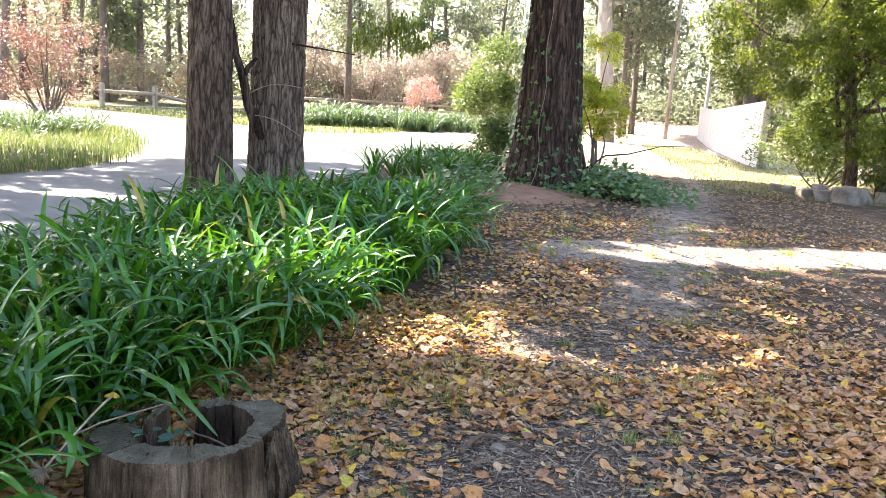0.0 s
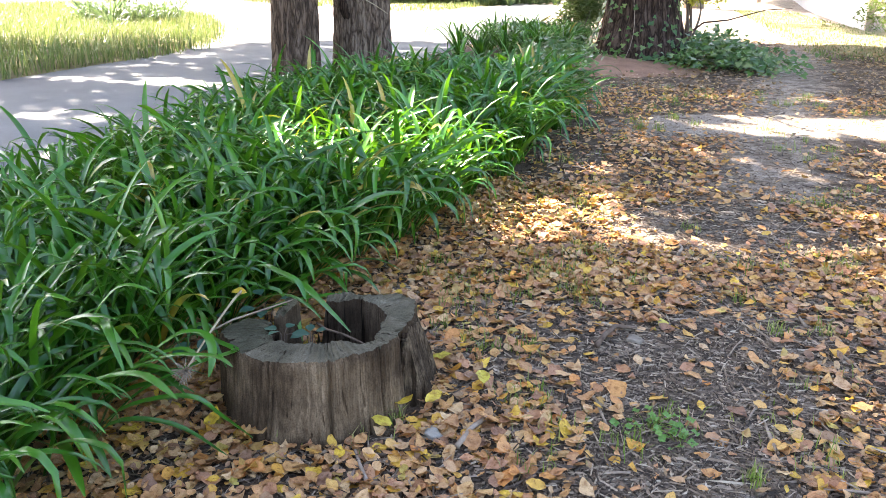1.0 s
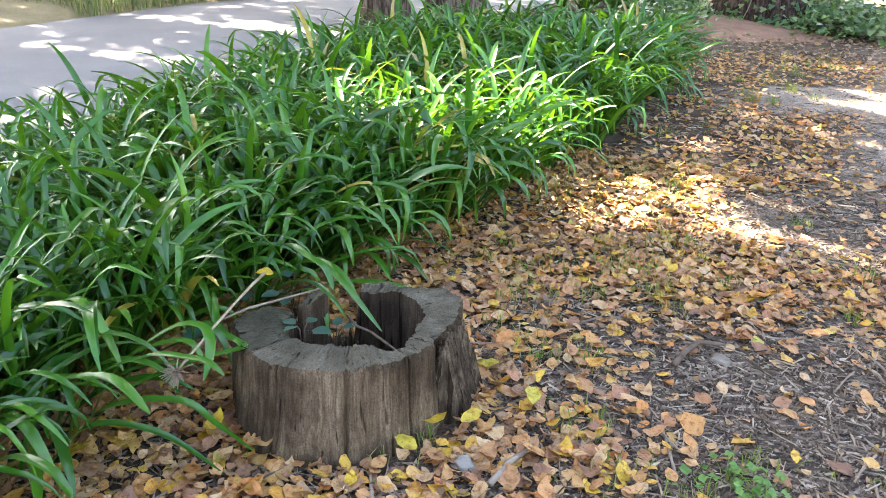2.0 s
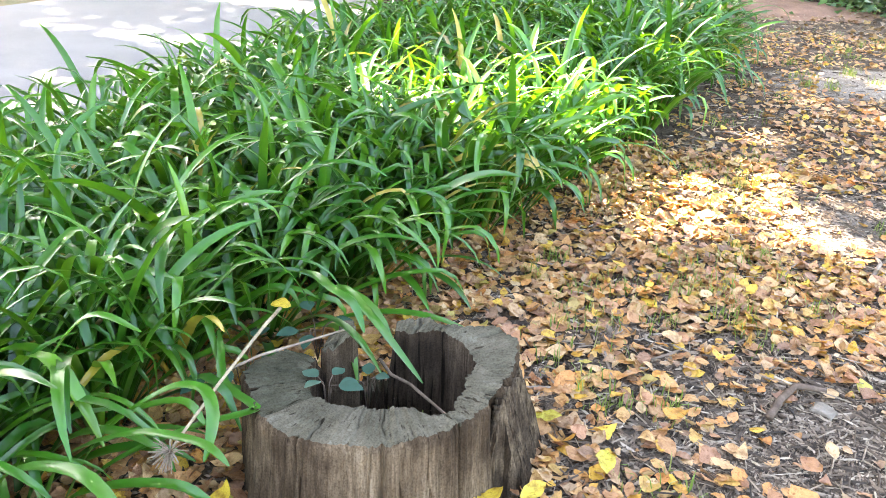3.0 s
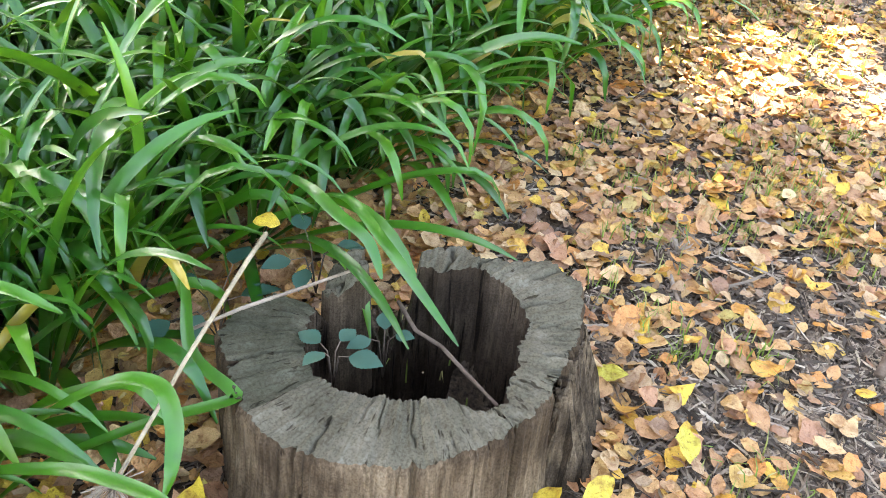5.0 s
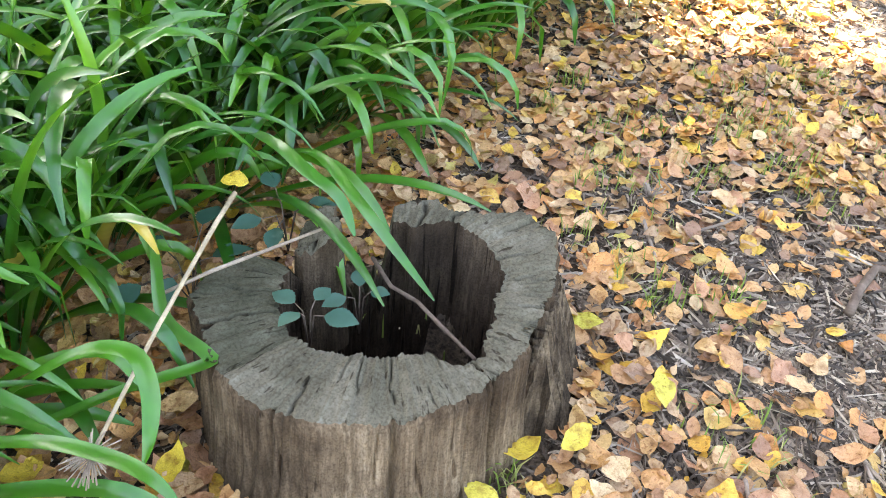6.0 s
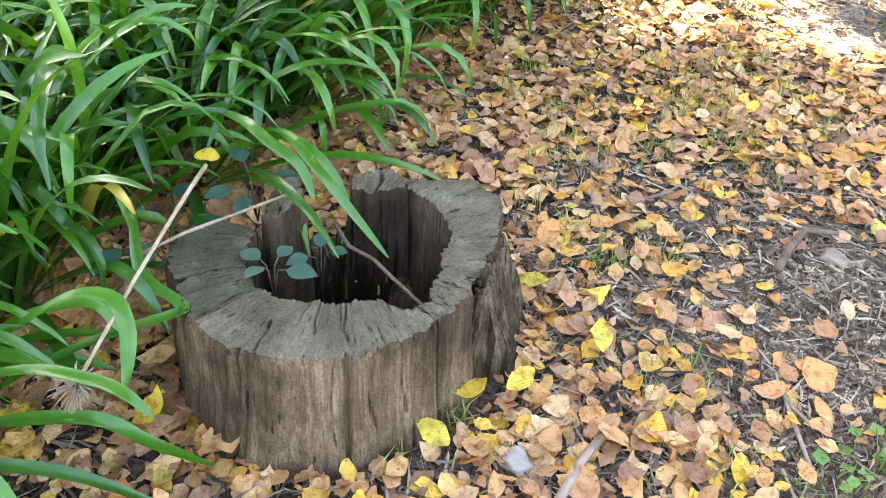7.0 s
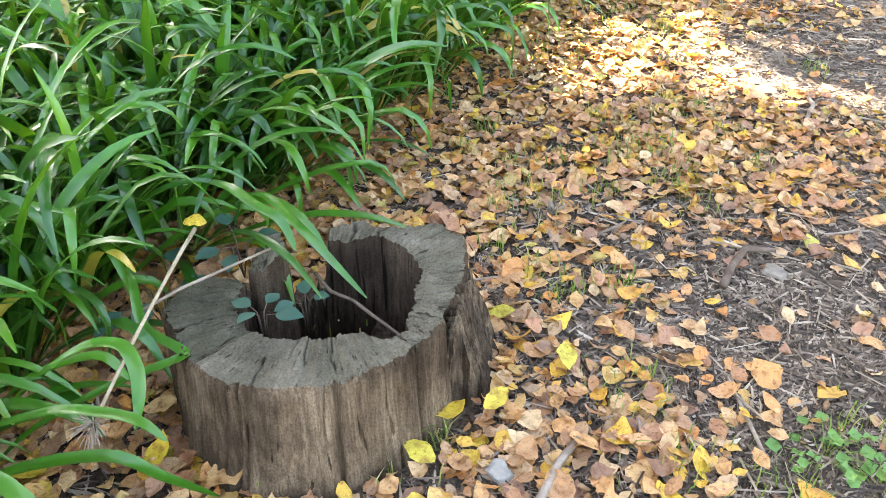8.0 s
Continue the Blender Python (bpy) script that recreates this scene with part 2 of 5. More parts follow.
mat_lime_leaf = foliage("lime_leaf", [(0, (0.28, 0.36, 0.04)), (1, (0.52, 0.55, 0.10))], 0.5, tint=(0.7, 0.7, 0.08))
mat_red_leaf = foliage("copper_leaf", [(0, (0.16, 0.085, 0.08)), (0.5, (0.22, 0.13, 0.115)), (1, (0.30, 0.21, 0.15))], 0.25, tint=(0.4, 0.18, 0.14))
mat_mauve_leaf = foliage("mauve_twig", [(0, (0.18, 0.14, 0.125)), (0.5, (0.26, 0.205, 0.18)), (1, (0.31, 0.28, 0.2))], 0.25, tint=(0.4, 0.32, 0.26))
mat_cream_leaf = foliage("cream_twig", [(0, (0.5, 0.38, 0.30)), (1, (0.62, 0.52, 0.38))], 0.3, tint=(0.6, 0.5, 0.35))
mat_dark_leaf = foliage("dark_conifer_leaf", [(0, (0.06, 0.10, 0.045)), (1, (0.12, 0.17, 0.08))], 0.2)
mat_ivy = foliage("ivy_leaf", [(0, (0.03, 0.09, 0.025)), (0.7, (0.07, 0.16, 0.04)), (1, (0.2, 0.26, 0.1))], 0.25, 0.35)
mat_bramble = foliage("bramble_leaf", [(0, (0.018, 0.07, 0.05)), (1, (0.034, 0.10, 0.07))], 0.15, 0.5, "object", (0.1, 0.3, 0.1))



def soil():
    """Dark humus and mulch, and where the mesh says it is trodden or dry, pale bare earth."""
    m, n, l, p = nodes_of("soil")
    at = n.new("ShaderNodeAttribute")
    at.attribute_name = "dry"
    coarse, grain = tex_noise(n, l, 3.5, 6), tex_noise(n, l, 110, 5, None, 0.65)
    break_up = tex_noise(n, l, 9, 5, None, 0.6)
    add = n.new("ShaderNodeMath")
    add.operation = "ADD"
    l.new(at.outputs["Fac"], add.inputs[0])
    l.new(ramp(n, l, break_up, [(0.25, (0, 0, 0)), (0.75, (0.7, 0.7, 0.7))]), add.inputs[1])
    mask = ramp(n, l, add.outputs[0], [(0.45, (0, 0, 0)), (0.85, (1, 1, 1))])
    dark = ramp(n, l, coarse, [(0.3, (0.07, 0.046, 0.030)), (0.5, (0.135, 0.093, 0.062)), (0.72, (0.25, 0.183, 0.125))])
    pale = ramp(n, l, coarse, [(0.3, (0.32, 0.255, 0.20)), (0.5, (0.42, 0.345, 0.275)), (0.72, (0.52, 0.44, 0.36))])
    col = blend(n, l, mask, dark, pale)
    col = blend(n, l, 1.0, col, ramp(n, l, grain, [(0.34, (0.25, 0.23, 0.21)), (0.62, (1, 1, 1))]), "MULTIPLY")
    l.new(col, p.inputs["Base Color"])
    p.inputs["Roughness"].default_value = 0.95
    p.inputs["Specular IOR Level"].default_value = 0.2
    bump(n, l, p, grain, 1.0, 0.014)
    return m


mat_soil = soil()
mat_asphalt = surface("asphalt", [(0.3, (0.15, 0.15, 0.16)), (0.7, (0.22, 0.22, 0.225))], 1.2, grain=160, depth=0.4, dist=0.004, fine=0.3, rough=0.8)
mat_gravel = surface("pale_gravel", [(0.3, (0.38, 0.34, 0.28)), (0.7, (0.52, 0.47, 0.39))], 1.0, grain=70, depth=0.5, dist=0.006)
mat_turf = surface("turf_soil", [(0.3, (0.15, 0.13, 0.06)), (0.6, (0.25, 0.21, 0.11)), (0.8, (0.34, 0.28, 0.17))], 2.0, grain=50, depth=0.8, dist=0.02)
mat_bark = bark("furrowed_bark", (0.065, 0.043, 0.031), (0.21, 0.152, 0.115), (0.37, 0.285, 0.225), 13, 0.2, 0.05, 60, 0.05, 0.55)
mat_bark_dark = bark("dark_stringy_bark", (0.025, 0.016, 0.012), (0.085, 0.055, 0.04), (0.18, 0.125, 0.095), 9, 0.13, 0.04)
mat_bark_brown = bark("brown_furrowed_bark", (0.055, 0.036, 0.026), (0.18, 0.122, 0.088), (0.31, 0.225, 0.17), 13, 0.2, 0.05, 60, 0.05, 0.55)
mat_pale_bark = surface("pale_gum_bark", [(0.3, (0.32, 0.26, 0.22)), (0.7, (0.55, 0.48, 0.42))], 3, (1, 1, 0.3), grain=12, depth=0.3)
mat_far_bark = surface("woodland_bark", [(0.3, (0.10, 0.08, 0.065)), (0.7, (0.24, 0.2, 0.17))], 3, (1, 1, 0.3), grain=12, depth=0.3)
mat_stump_side = fibre("weathered_stump_side", [(0.3, (0.062, 0.041, 0.025)), (0.48, (0.16, 0.112, 0.072)), (0.66, (0.34, 0.25, 0.165))], 5, (20, 75, 210), (1, 1, 0.08), "Object", 0.006, 0.13, low=0.62, checks=(60, (1, 1, 0.045), 0.335))
mat_stump_top = fibre("weathered_cut_wood", [(0.3, (0.082, 0.074, 0.05)), (0.5, (0.12, 0.108, 0.076)), (0.7, (0.175, 0.158, 0.118))], 13, (60, 190), (1, 1, 1), "grain", 0.003, 0.18, low=0.78, checks=(110, (1, 1, 0.5), 0.335))
mat_stump_top_dark = fibre("darker_cut_wood", [(0.3, (0.046, 0.046, 0.028)), (0.5, (0.07, 0.068, 0.044)), (0.7, (0.105, 0.098, 0.068))], 13, (60, 190), (1, 1, 1), "grain", 0.003, 0.18, low=0.78, checks=(110, (1, 1, 0.5), 0.335))
mat_stump_in = fibre("rotten_hollow_wood", [(0.3, (0.045, 0.029, 0.019)), (0.5, (0.10, 0.068, 0.045)), (0.7, (0.19, 0.138, 0.095))], 7, (16, 55, 160), (1, 1, 0.12), "Object", 0.008, 0.16, low=0.6, checks=(80, (1, 1, 0.06), 0.38))
mat_slab = fibre("rotten_sapwood", [(0.3, (0.07, 0.048, 0.032)), (0.5, (0.15, 0.108, 0.072)), (0.7, (0.30, 0.225, 0.15))], 14, (60, 170), (1, 1, 0.10), "Object", 0.010, 0.14, low=0.45, checks=(70, (1, 1, 0.07), 0.42))
mat_stick = surface("dry_stick", [(0.3, (0.20, 0.14, 0.10)), (0.7, (0.40, 0.32, 0.25))], 20, (1, 1, 1), grain=90, depth=0.5, dist=0.003)
mat_stalk = surface("straw_stalk", [(0.3, (0.30, 0.225, 0.14)), (0.7, (0.50, 0.41, 0.28))], 25, (1, 1, 1), grain=120, depth=0.4, dist=0.002)
mat_twig = surface("brown_twig", [(0.3, (0.09, 0.058, 0.040)), (0.7, (0.19, 0.135, 0.10))], 25, (1, 1, 1), grain=120, depth=0.4, dist=0.002)
mat_chip = foliage("bark_chip", [(0, (0.035, 0.026, 0.02)), (0.4, (0.12, 0.085, 0.062)), (0.7, (0.235, 0.175, 0.13)), (0.9, (0.38, 0.295, 0.22)), (1, (0.52, 0.43, 0.33))], 0, 0.85, "island", gloss=0.3, vein=90)
mat_stone = surface("grey_stone", [(0.3, (0.15, 0.122, 0.095)), (0.7, (0.34, 0.285, 0.225))], 5, None, grain=40, depth=0.8)
mat_fence_white = surface("white_painted_sheet", [(0.3, (0.46, 0.465, 0.475)), (0.7, (0.56, 0.565, 0.575))], 2, (1, 1, 0.3), grain=20, depth=0.1, fine=0.08, rough=0.5)
mat_timber = surface("weathered_timber", [(0.3, (0.32, 0.27, 0.22)), (0.7, (0.55, 0.48, 0.4))], 6, (1, 1, 0.3), grain=40, depth=0.5)
mat_steel = surface("galvanised_pole", [(0.3, (0.45, 0.46, 0.47)), (0.7, (0.6, 0.6, 0.62))], 4, None, grain=30, depth=0.1, fine=0.1, rough=0.4)

# ---- the ground ----
def spaced(lo, hi, near_lo, near_hi, step, grow=1.16):
    xs = list(np.arange(near_lo, near_hi + step / 2, step))
    d, x = step, near_hi
    while x < hi:
        d *= grow
        x += d
        xs.append(x)
    d, x = step, near_lo
    while x > lo:
        d *= grow
        x -= d
        xs.insert(0, x)
    return np.array(xs)


def sheet(xs, ys, lift=0.0, rough=0.0):
    X, Y = np.meshgrid(xs, ys)
    Z = height(X, Y) + lift
    if rough:
        Z += rough * (np.random.default_rng(3).random(Z.shape) - 0.5) * np.exp(-((X / 6) ** 2 + ((Y - 1) / 6) ** 2))
    verts = np.stack([X, Y, Z], -1).reshape(-1, 3)
    w = len(xs)
    a = (np.arange(len(ys) - 1)[:, None] * w + np.arange(w - 1)).ravel()
    return verts, np.stack([a, a + 1, a + w + 1, a + w], 1)


v, f = sheet(spaced(-700, 700, -2.2, 3.6, 0.05), spaced(-400, 900, -2.2, 6.0, 0.05), 0.0, 0.012)
v[np.hypot(v[:, 0] - 0.13, v[:, 1] + 0.20) < 0.20, 2] -= 0.3      # the hollow of the stump goes down into the soil


v[(v[:, 0] > -5.0) & (v[:, 0] < -2.5) & (v[:, 1] > -25) & (v[:, 1] < 20), 2] -= 0.06      # road bed


def dryness(x, y):
    """Bare pale earth: the track that crosses, the trodden middle of the path, and a few scuffed spots."""
    track = np.exp(-(((y - 4.1 - 0.40 * x) / 0.52) ** 4)) * np.clip((x - 0.5) / 0.8, 0, 1)
    worn = 0.42 * np.exp(-(((x - 1.3 - 0.13 * y) / 0.5) ** 2)) * (y < 16)
    out = np.maximum(track, worn)
    for cx, cy, rad in ((1.06, 1.76, 0.30), (0.85, 0.22, 0.16), (0.66, 0.03, 0.12), (1.08, 1.38, 0.12)):
        out = np.maximum(out, 0.8 * np.exp(-(((x - cx) ** 2 + (y - cy) ** 2) / rad ** 2)))
    return np.where(y > 16, 0.75, out)


land = mesh_of("ground", v, f, mat_soil)
land.attributes.new("dry", "FLOAT", "POINT").data.foreach_set("value", dryness(v[:, 0], v[:, 1]))
tagged(new("ground", land), "brown bare soil path with mulch and leaf litter", "ground", kind="structure")


def patch(name, outline, lift, mat, label, category, step=0.5, dome=0.0):
    """A flat piece of ground with the given outline, laid over the soil."""
    bm = bmesh.new()
    vs = [bm.verts.new((x, y, 0)) for x, y in outline]
    bm.faces.new(vs)
    x0, x1 = min(p[0] for p in outline), max(p[0] for p in outline)
    y0, y1 = min(p[1] for p in outline), max(p[1] for p in outline)
    for axis, lo, hi in (((1, 0, 0), x0, x1), ((0, 1, 0), y0, y1)):
        at = lo + step
        while at < hi:
            bmesh.ops.bisect_plane(bm, geom=bm.verts[:] + bm.edges[:] + bm.faces[:], plane_co=[a * at for a in axis], plane_no=axis)
            at += step
    rim = {q for e in bm.edges if e.is_boundary for q in e.verts}
    for q in bm.verts:
        q.co.z = hz(q.co.x, q.co.y) + (lift + dome if q not in rim else lift if not dome else -0.012)
    bmesh.ops.recalc_face_normals(bm, faces=bm.faces)
    if sum(fc.normal.z for fc in bm.faces) < 0:
        bmesh.ops.reverse_faces(bm, faces=bm.faces)
    me = bpy.data.meshes.new(name)
    bm.to_mesh(me)
    bm.free()
    me.materials.append(mat)
    me.polygons.foreach_set("use_smooth", [True] * len(me.polygons))
    return tagged(new(name, me), label, category, kind="structure")


patch("road", [(-1.95, -30), (-2.05, 4.0), (-2.3, 8), (-2.4, 13), (-2.9, 24), (-3.6, 42), (-2.0, 70), (4.0, 120), (-1.0, 120), (-7.5, 70), (-6.2, 36),
               (-6.6, 25), (-8.4, 23.2), (-12, 26), (-30, 34), (-34, 26), (-14.5, 19.5), (-9.2, 15), (-7.6, 12.4), (-6.3, 10), (-5.6, 7.8), (-5.4, 5.5), (-6.0, -30)],
      0.012, mat_asphalt, "grey asphalt road with sun-bleached far bend", "road", 1.5)
patch("grass_island", [(-5.45, -20), (-5.3, 5.8), (-5.5, 7.8), (-6.2, 10.0), (-7.6, 12.4), (-9.0, 14.6), (-13.8, 18.6), (-22, 21), (-30, 18), (-30, -20)],
      0.025, mat_turf, "grassy roadside verge with yellowing tufts", "verge", 1.0, 0.06)
patch("far_verge", [(-6.7, 25.3), (-8.4, 23.6), (-12, 26.4), (-20, 31), (-40, 41), (-40, 90), (-5.0, 90), (-7.6, 70), (-6.3, 36)],
      0.02, mat_turf, "grassy verge beyond the road bend", "verge", 2.0, 0.08)
patch("path_verge", [(3.6, 13.5), (4.6, 12.5), (7, 11.5), (12, 14), (5.6, 24.5), (5.2, 36), (3.6, 40), (2.9, 34), (3.3, 24), (3.4, 18)],
      0.015, mat_turf, "grassy strip along the foot of the white fence", "verge", 1.0, 0.01)

# ---- the hollow stump ----
STUMP = Vector((0.13, -0.20, 0.0))
OUTER = [(0, .246), (20, .262), (36, .292), (50, .326), (62, .322), (72, .262), (83, .228), (94, .246), (110, .212), (122, .20), (150, .22), (172, .215),
         (188, .262), (208, .308), (222, .288), (239, .296), (253, .303), (270, .290), (292, .277), (313, .258), (337, .243)]
INNER = [(0, .176), (17, .169), (32, .192), (59, .203), (80, .202), (96, .158), (112, .165), (150, .15), (180, .172), (195, .165), (227, .170), (243, .174),
         (265, .159), (296, .146), (317, .150), (325, .182), (333, .198), (350, .178)]
TOP = [(0, .238), (100, .240), (111, .236), (117, .075), (135, .05), (158, .08), (174, .17), (184, .225), (210, .236), (240, .236), (246, .244), (300, .246)]


def round_table(table, deg):
    a = np.array([t[0] for t in table] + [table[0][0] + 360.0])
    b = np.array([t[1] for t in table] + [table[0][1]])
    return np.interp(np.mod(deg - a[0], 360) + a[0], a, b)


def stump_wall():
    n = 600
    deg = np.arange(n) * 360 / n
    th = np.radians(deg)
    r = np.random.default_rng(11)

    def grain(scale, seed):
        return np.array([noise.noise(Vector((math.cos(a) * scale, math.sin(a) * scale, seed))) for a in th])

    ro, ri, zt = round_table(OUTER, deg), round_table(INNER, deg), round_table(TOP, deg)
    ro = ro + 0.006 * grain(9, 1) + 0.004 * grain(40, 2)
    ri = ri + 0.010 * grain(10, 5) + 0.005 * grain(28, 6) + 0.003 * grain(70, 16)
    low = np.clip((0.2 - zt) / 0.1, 0, 1)
    zt = zt + 0.006 * grain(3, 12) + 0.004 * grain(14, 9) + 0.003 * grain(60, 13) + low * 0.05 * grain(25, 8)
    flare = 0.03 + 0.035 * np.exp(-((deg - 270) / 32) ** 2) - 0.02 * np.exp(-((deg - 200) / 28) ** 2)
    groove = 0.075 * np.exp(-((np.mod(deg - 3 + 180, 360) - 180) / 3.4) ** 2) + 0.02 * np.exp(-((np.mod(deg - 16 + 180, 360) - 180) / 1.8) ** 2) + 0.022 * np.exp(-((deg - 334) / 1.2) ** 2) + 0.016 * np.exp(-((deg - 262) / 0.9) ** 2) + 0.012 * np.exp(-((deg - 238) / 0.8) ** 2) + 0.012 * np.exp(-((deg - 296) / 0.8) ** 2) \
        + 0.012 * np.exp(-((deg - 54) / 2.5) ** 2)
    rings_out, rings_top, rings_in = 22, 14, 12
    checks = [(at, r.uniform(0.3, 0.5), r.uniform(0.005, 0.013), r.uniform(0.2, 0.8), r.uniform(-5, 5)) for at in r.uniform(185, 475, 20)]

    def splits(u):
        out = 0 * deg
        for at, wide, deep, reach, drift in checks:
            fade = np.clip((u - (1 - reach)) / 0.15, 0, 1)
            out = out + fade * deep * np.exp(-((np.mod(deg - at - drift * (1 - u) + 180, 360) - 180) / wide) ** 2)
        return out

    rings = []
    for k in range(rings_out + 1):
        u = k / rings_out
        z = -0.06 + (zt + 0.06) * u
        s = 1 - u
        ridges = np.array([noise.noise(Vector((math.cos(a) * 26, math.sin(a) * 26, u * 1.3))) + 0.6 * noise.noise(Vector((math.cos(a) * 60, math.sin(a) * 60, u * 3))) for a in th])
        rad = ro + flare * s ** 1.8 - groove * (0.6 + 0.4 * np.sin(math.pi * min(1, s + 0.15))) + 0.0032 * ridges * (1 + 1.2 * s) - splits(u) - (0.006 if k == rings_out else 0)
        rings.append((rad, z))
    cracks = [(334, 0.55, .03, 0, 1), (265, 0.35, .02, 0.0, 0.5), (297, 0.3, .014, 0.3, 1), (222, 0.4, .018, 0, 1), (96, 0.6, .03, 0, 1), (80, 0.5, .03, 0, 1), (30, 0.3, .012, 0.2, 0.8), (350, 0.3, .012, 0.4, 1),
              (283, 0.3, .012, 0.5, 1), (60, 0.3, .012, 0, 0.6), (311, 0.25, .012, 0, 0.4), (205, 0.3, .012, 0.4, 1), (274, 0.25, .01, 0.6, 1), (318, 0.25, .012, 0.6, 1), (15, 0.3, .01, 0, 0.5), (46, 0.25, .01, 0.4, 1)]
    for k in range(1, rings_top):
        u = k / rings_top
        z = zt.copy()
        for c, wdt, dep, u0, u1 in cracks:
            wob = 1.6 * math.sin(5 * u + c) + 0.5 * math.sin(17 * u + c)
            if not u0 <= u <= u1:
                continue
            z -= dep * np.exp(-((np.mod(deg - c - wob + 180, 360) - 180) / wdt) ** 2)
        z += 0.0035 * np.array([noise.noise(Vector((math.cos(a) * 34, math.sin(a) * 34, u * 6 + 4))) for a in th]) - 0.004 * (u > 0.9)
        rings.append((ro * (1 - u) + ri * u - 0.004 * (1 - u), z))
    for k in range(rings_in + 1):
        u = k / rings_in
        ridges = np.array([noise.noise(Vector((math.cos(a) * 11, math.sin(a) * 11, u * 2.5 + 7))) * 1.4 + noise.noise(Vector((math.cos(a) * 24, math.sin(a) * 24, u * 6 + 7))) for a in th])
        rings.append((ri + (0.004 + 0.008 * ridges) * min(1, 4 * u), zt * (1 - u) + (-0.24) * u - 0.003))
    ring_xyz = [np.stack([rad * np.cos(th), rad * np.sin(th), z + 0 * th], 1) for rad, z in rings]
    return ring_xyz, rings_out, rings_top, n


def lofted(rings, n):
    verts = np.concatenate(rings)
    k = np.arange(n)
    faces = []
    for i in range(len(rings) - 1):
        a, b = i * n + k, i * n + (k + 1) % n
        faces.append(np.stack([a, b, b + n, a + n], 1))
    return verts, np.concatenate(faces)


stump = thing("tree_stump", "weathered grey hollow tree stump with broken back rim", "tree stump", Matrix.Translation(STUMP))
rings, k_out, k_top, n_th = stump_wall()
v, f = lofted(rings[:k_out + 1], n_th)
piece("outer_wall", mesh_of("outer_wall", v, f, mat_stump_side), stump, label="greyish brown wood with vertical splits")
v, f = lofted(rings[k_out:k_out + k_top + 1], n_th)
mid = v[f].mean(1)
# the rim takes the darker wood between 150 and 243 degrees
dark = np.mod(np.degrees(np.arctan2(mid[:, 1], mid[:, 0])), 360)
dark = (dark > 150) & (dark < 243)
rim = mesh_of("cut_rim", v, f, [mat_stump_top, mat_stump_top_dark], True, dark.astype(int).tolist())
rho = np.hypot(v[:, 0], v[:, 1])[:, None]
rim.attributes.new("grain", "FLOAT_VECTOR", "POINT").data.foreach_set("vector", (np.concatenate([v[:, :2] / rho * 0.25, rho * 0.45], 1)).ravel())
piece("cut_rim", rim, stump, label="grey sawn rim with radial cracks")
v, f = lofted(rings[k_out + k_top:], n_th)
piece("hollow", mesh_of("hollow", v, f, mat_stump_in), stump, label="dark rotten inner wall")
# broken upright remnant of the back wall, and a rotten slab that leans off the side
def remnant(at, turn, long, thick, tall, seed):
    """A splintered stub: fluted sides, a slanting sawn top with a ragged lip."""
    n, rows = 40, 16
    verts, faces = [], []
    for k in range(rows + 1):
        u = k / rows
        for i in range(n):
            a = 2 * math.pi * i / n
            c, q = math.cos(a), math.sin(a)
            flute = 1 + 0.10 * noise.noise(Vector((c * 3, q * 3, seed + u))) + 0.07 * noise.noise(Vector((c * 9, q * 9, seed + 2 * u)))
            grow = (1.25 - 0.3 * u) * flute
            top = tall * (1 + 0.10 * q + 0.05 * noise.noise(Vector((c * 5, q * 5, seed + 9))))
            verts.append((c * thick * grow, q * long * grow, top * u))
    for k in range(rows):
        for i in range(n):
            a, b = k * n + i, k * n + (i + 1) % n
            faces.append((a, b, b + n, a + n))
    base = rows * n
    for ring in (0.72, 0.4, 0.0):
        for i in range(n):
            x, y, z = verts[base + i]
            verts.append((x * ring, y * ring, z + 0.004 + 0.004 * noise.noise(Vector((x * 90, y * 90, seed)))))
    for k in range(3):
        o = base + k * n
        faces += [(o + i, o + (i + 1) % n, o + n + (i + 1) % n, o + n + i) for i in range(n)]
    slots = [0] * (rows * n) + [1] * (3 * n)
    me = mesh_of("broken_remnant", verts, faces, [mat_stump_side, mat_stump_top], True, slots)
    me.attributes.new("grain", "FLOAT_VECTOR", "POINT").data.foreach_set("vector", [q for x, y, z in verts for q in (x * 2, y * 2, 0.2)])
    piece("broken_remnant", me, stump, pose(*at, 0, 0, turn), "splintered upright piece of wood")


remnant((-0.15, 0.055, -0.02), -50, 0.040, 0.026, 0.262, 3)
remnant((-0.185, 0.115, -0.02), -35, 0.036, 0.020, 0.235, 8)


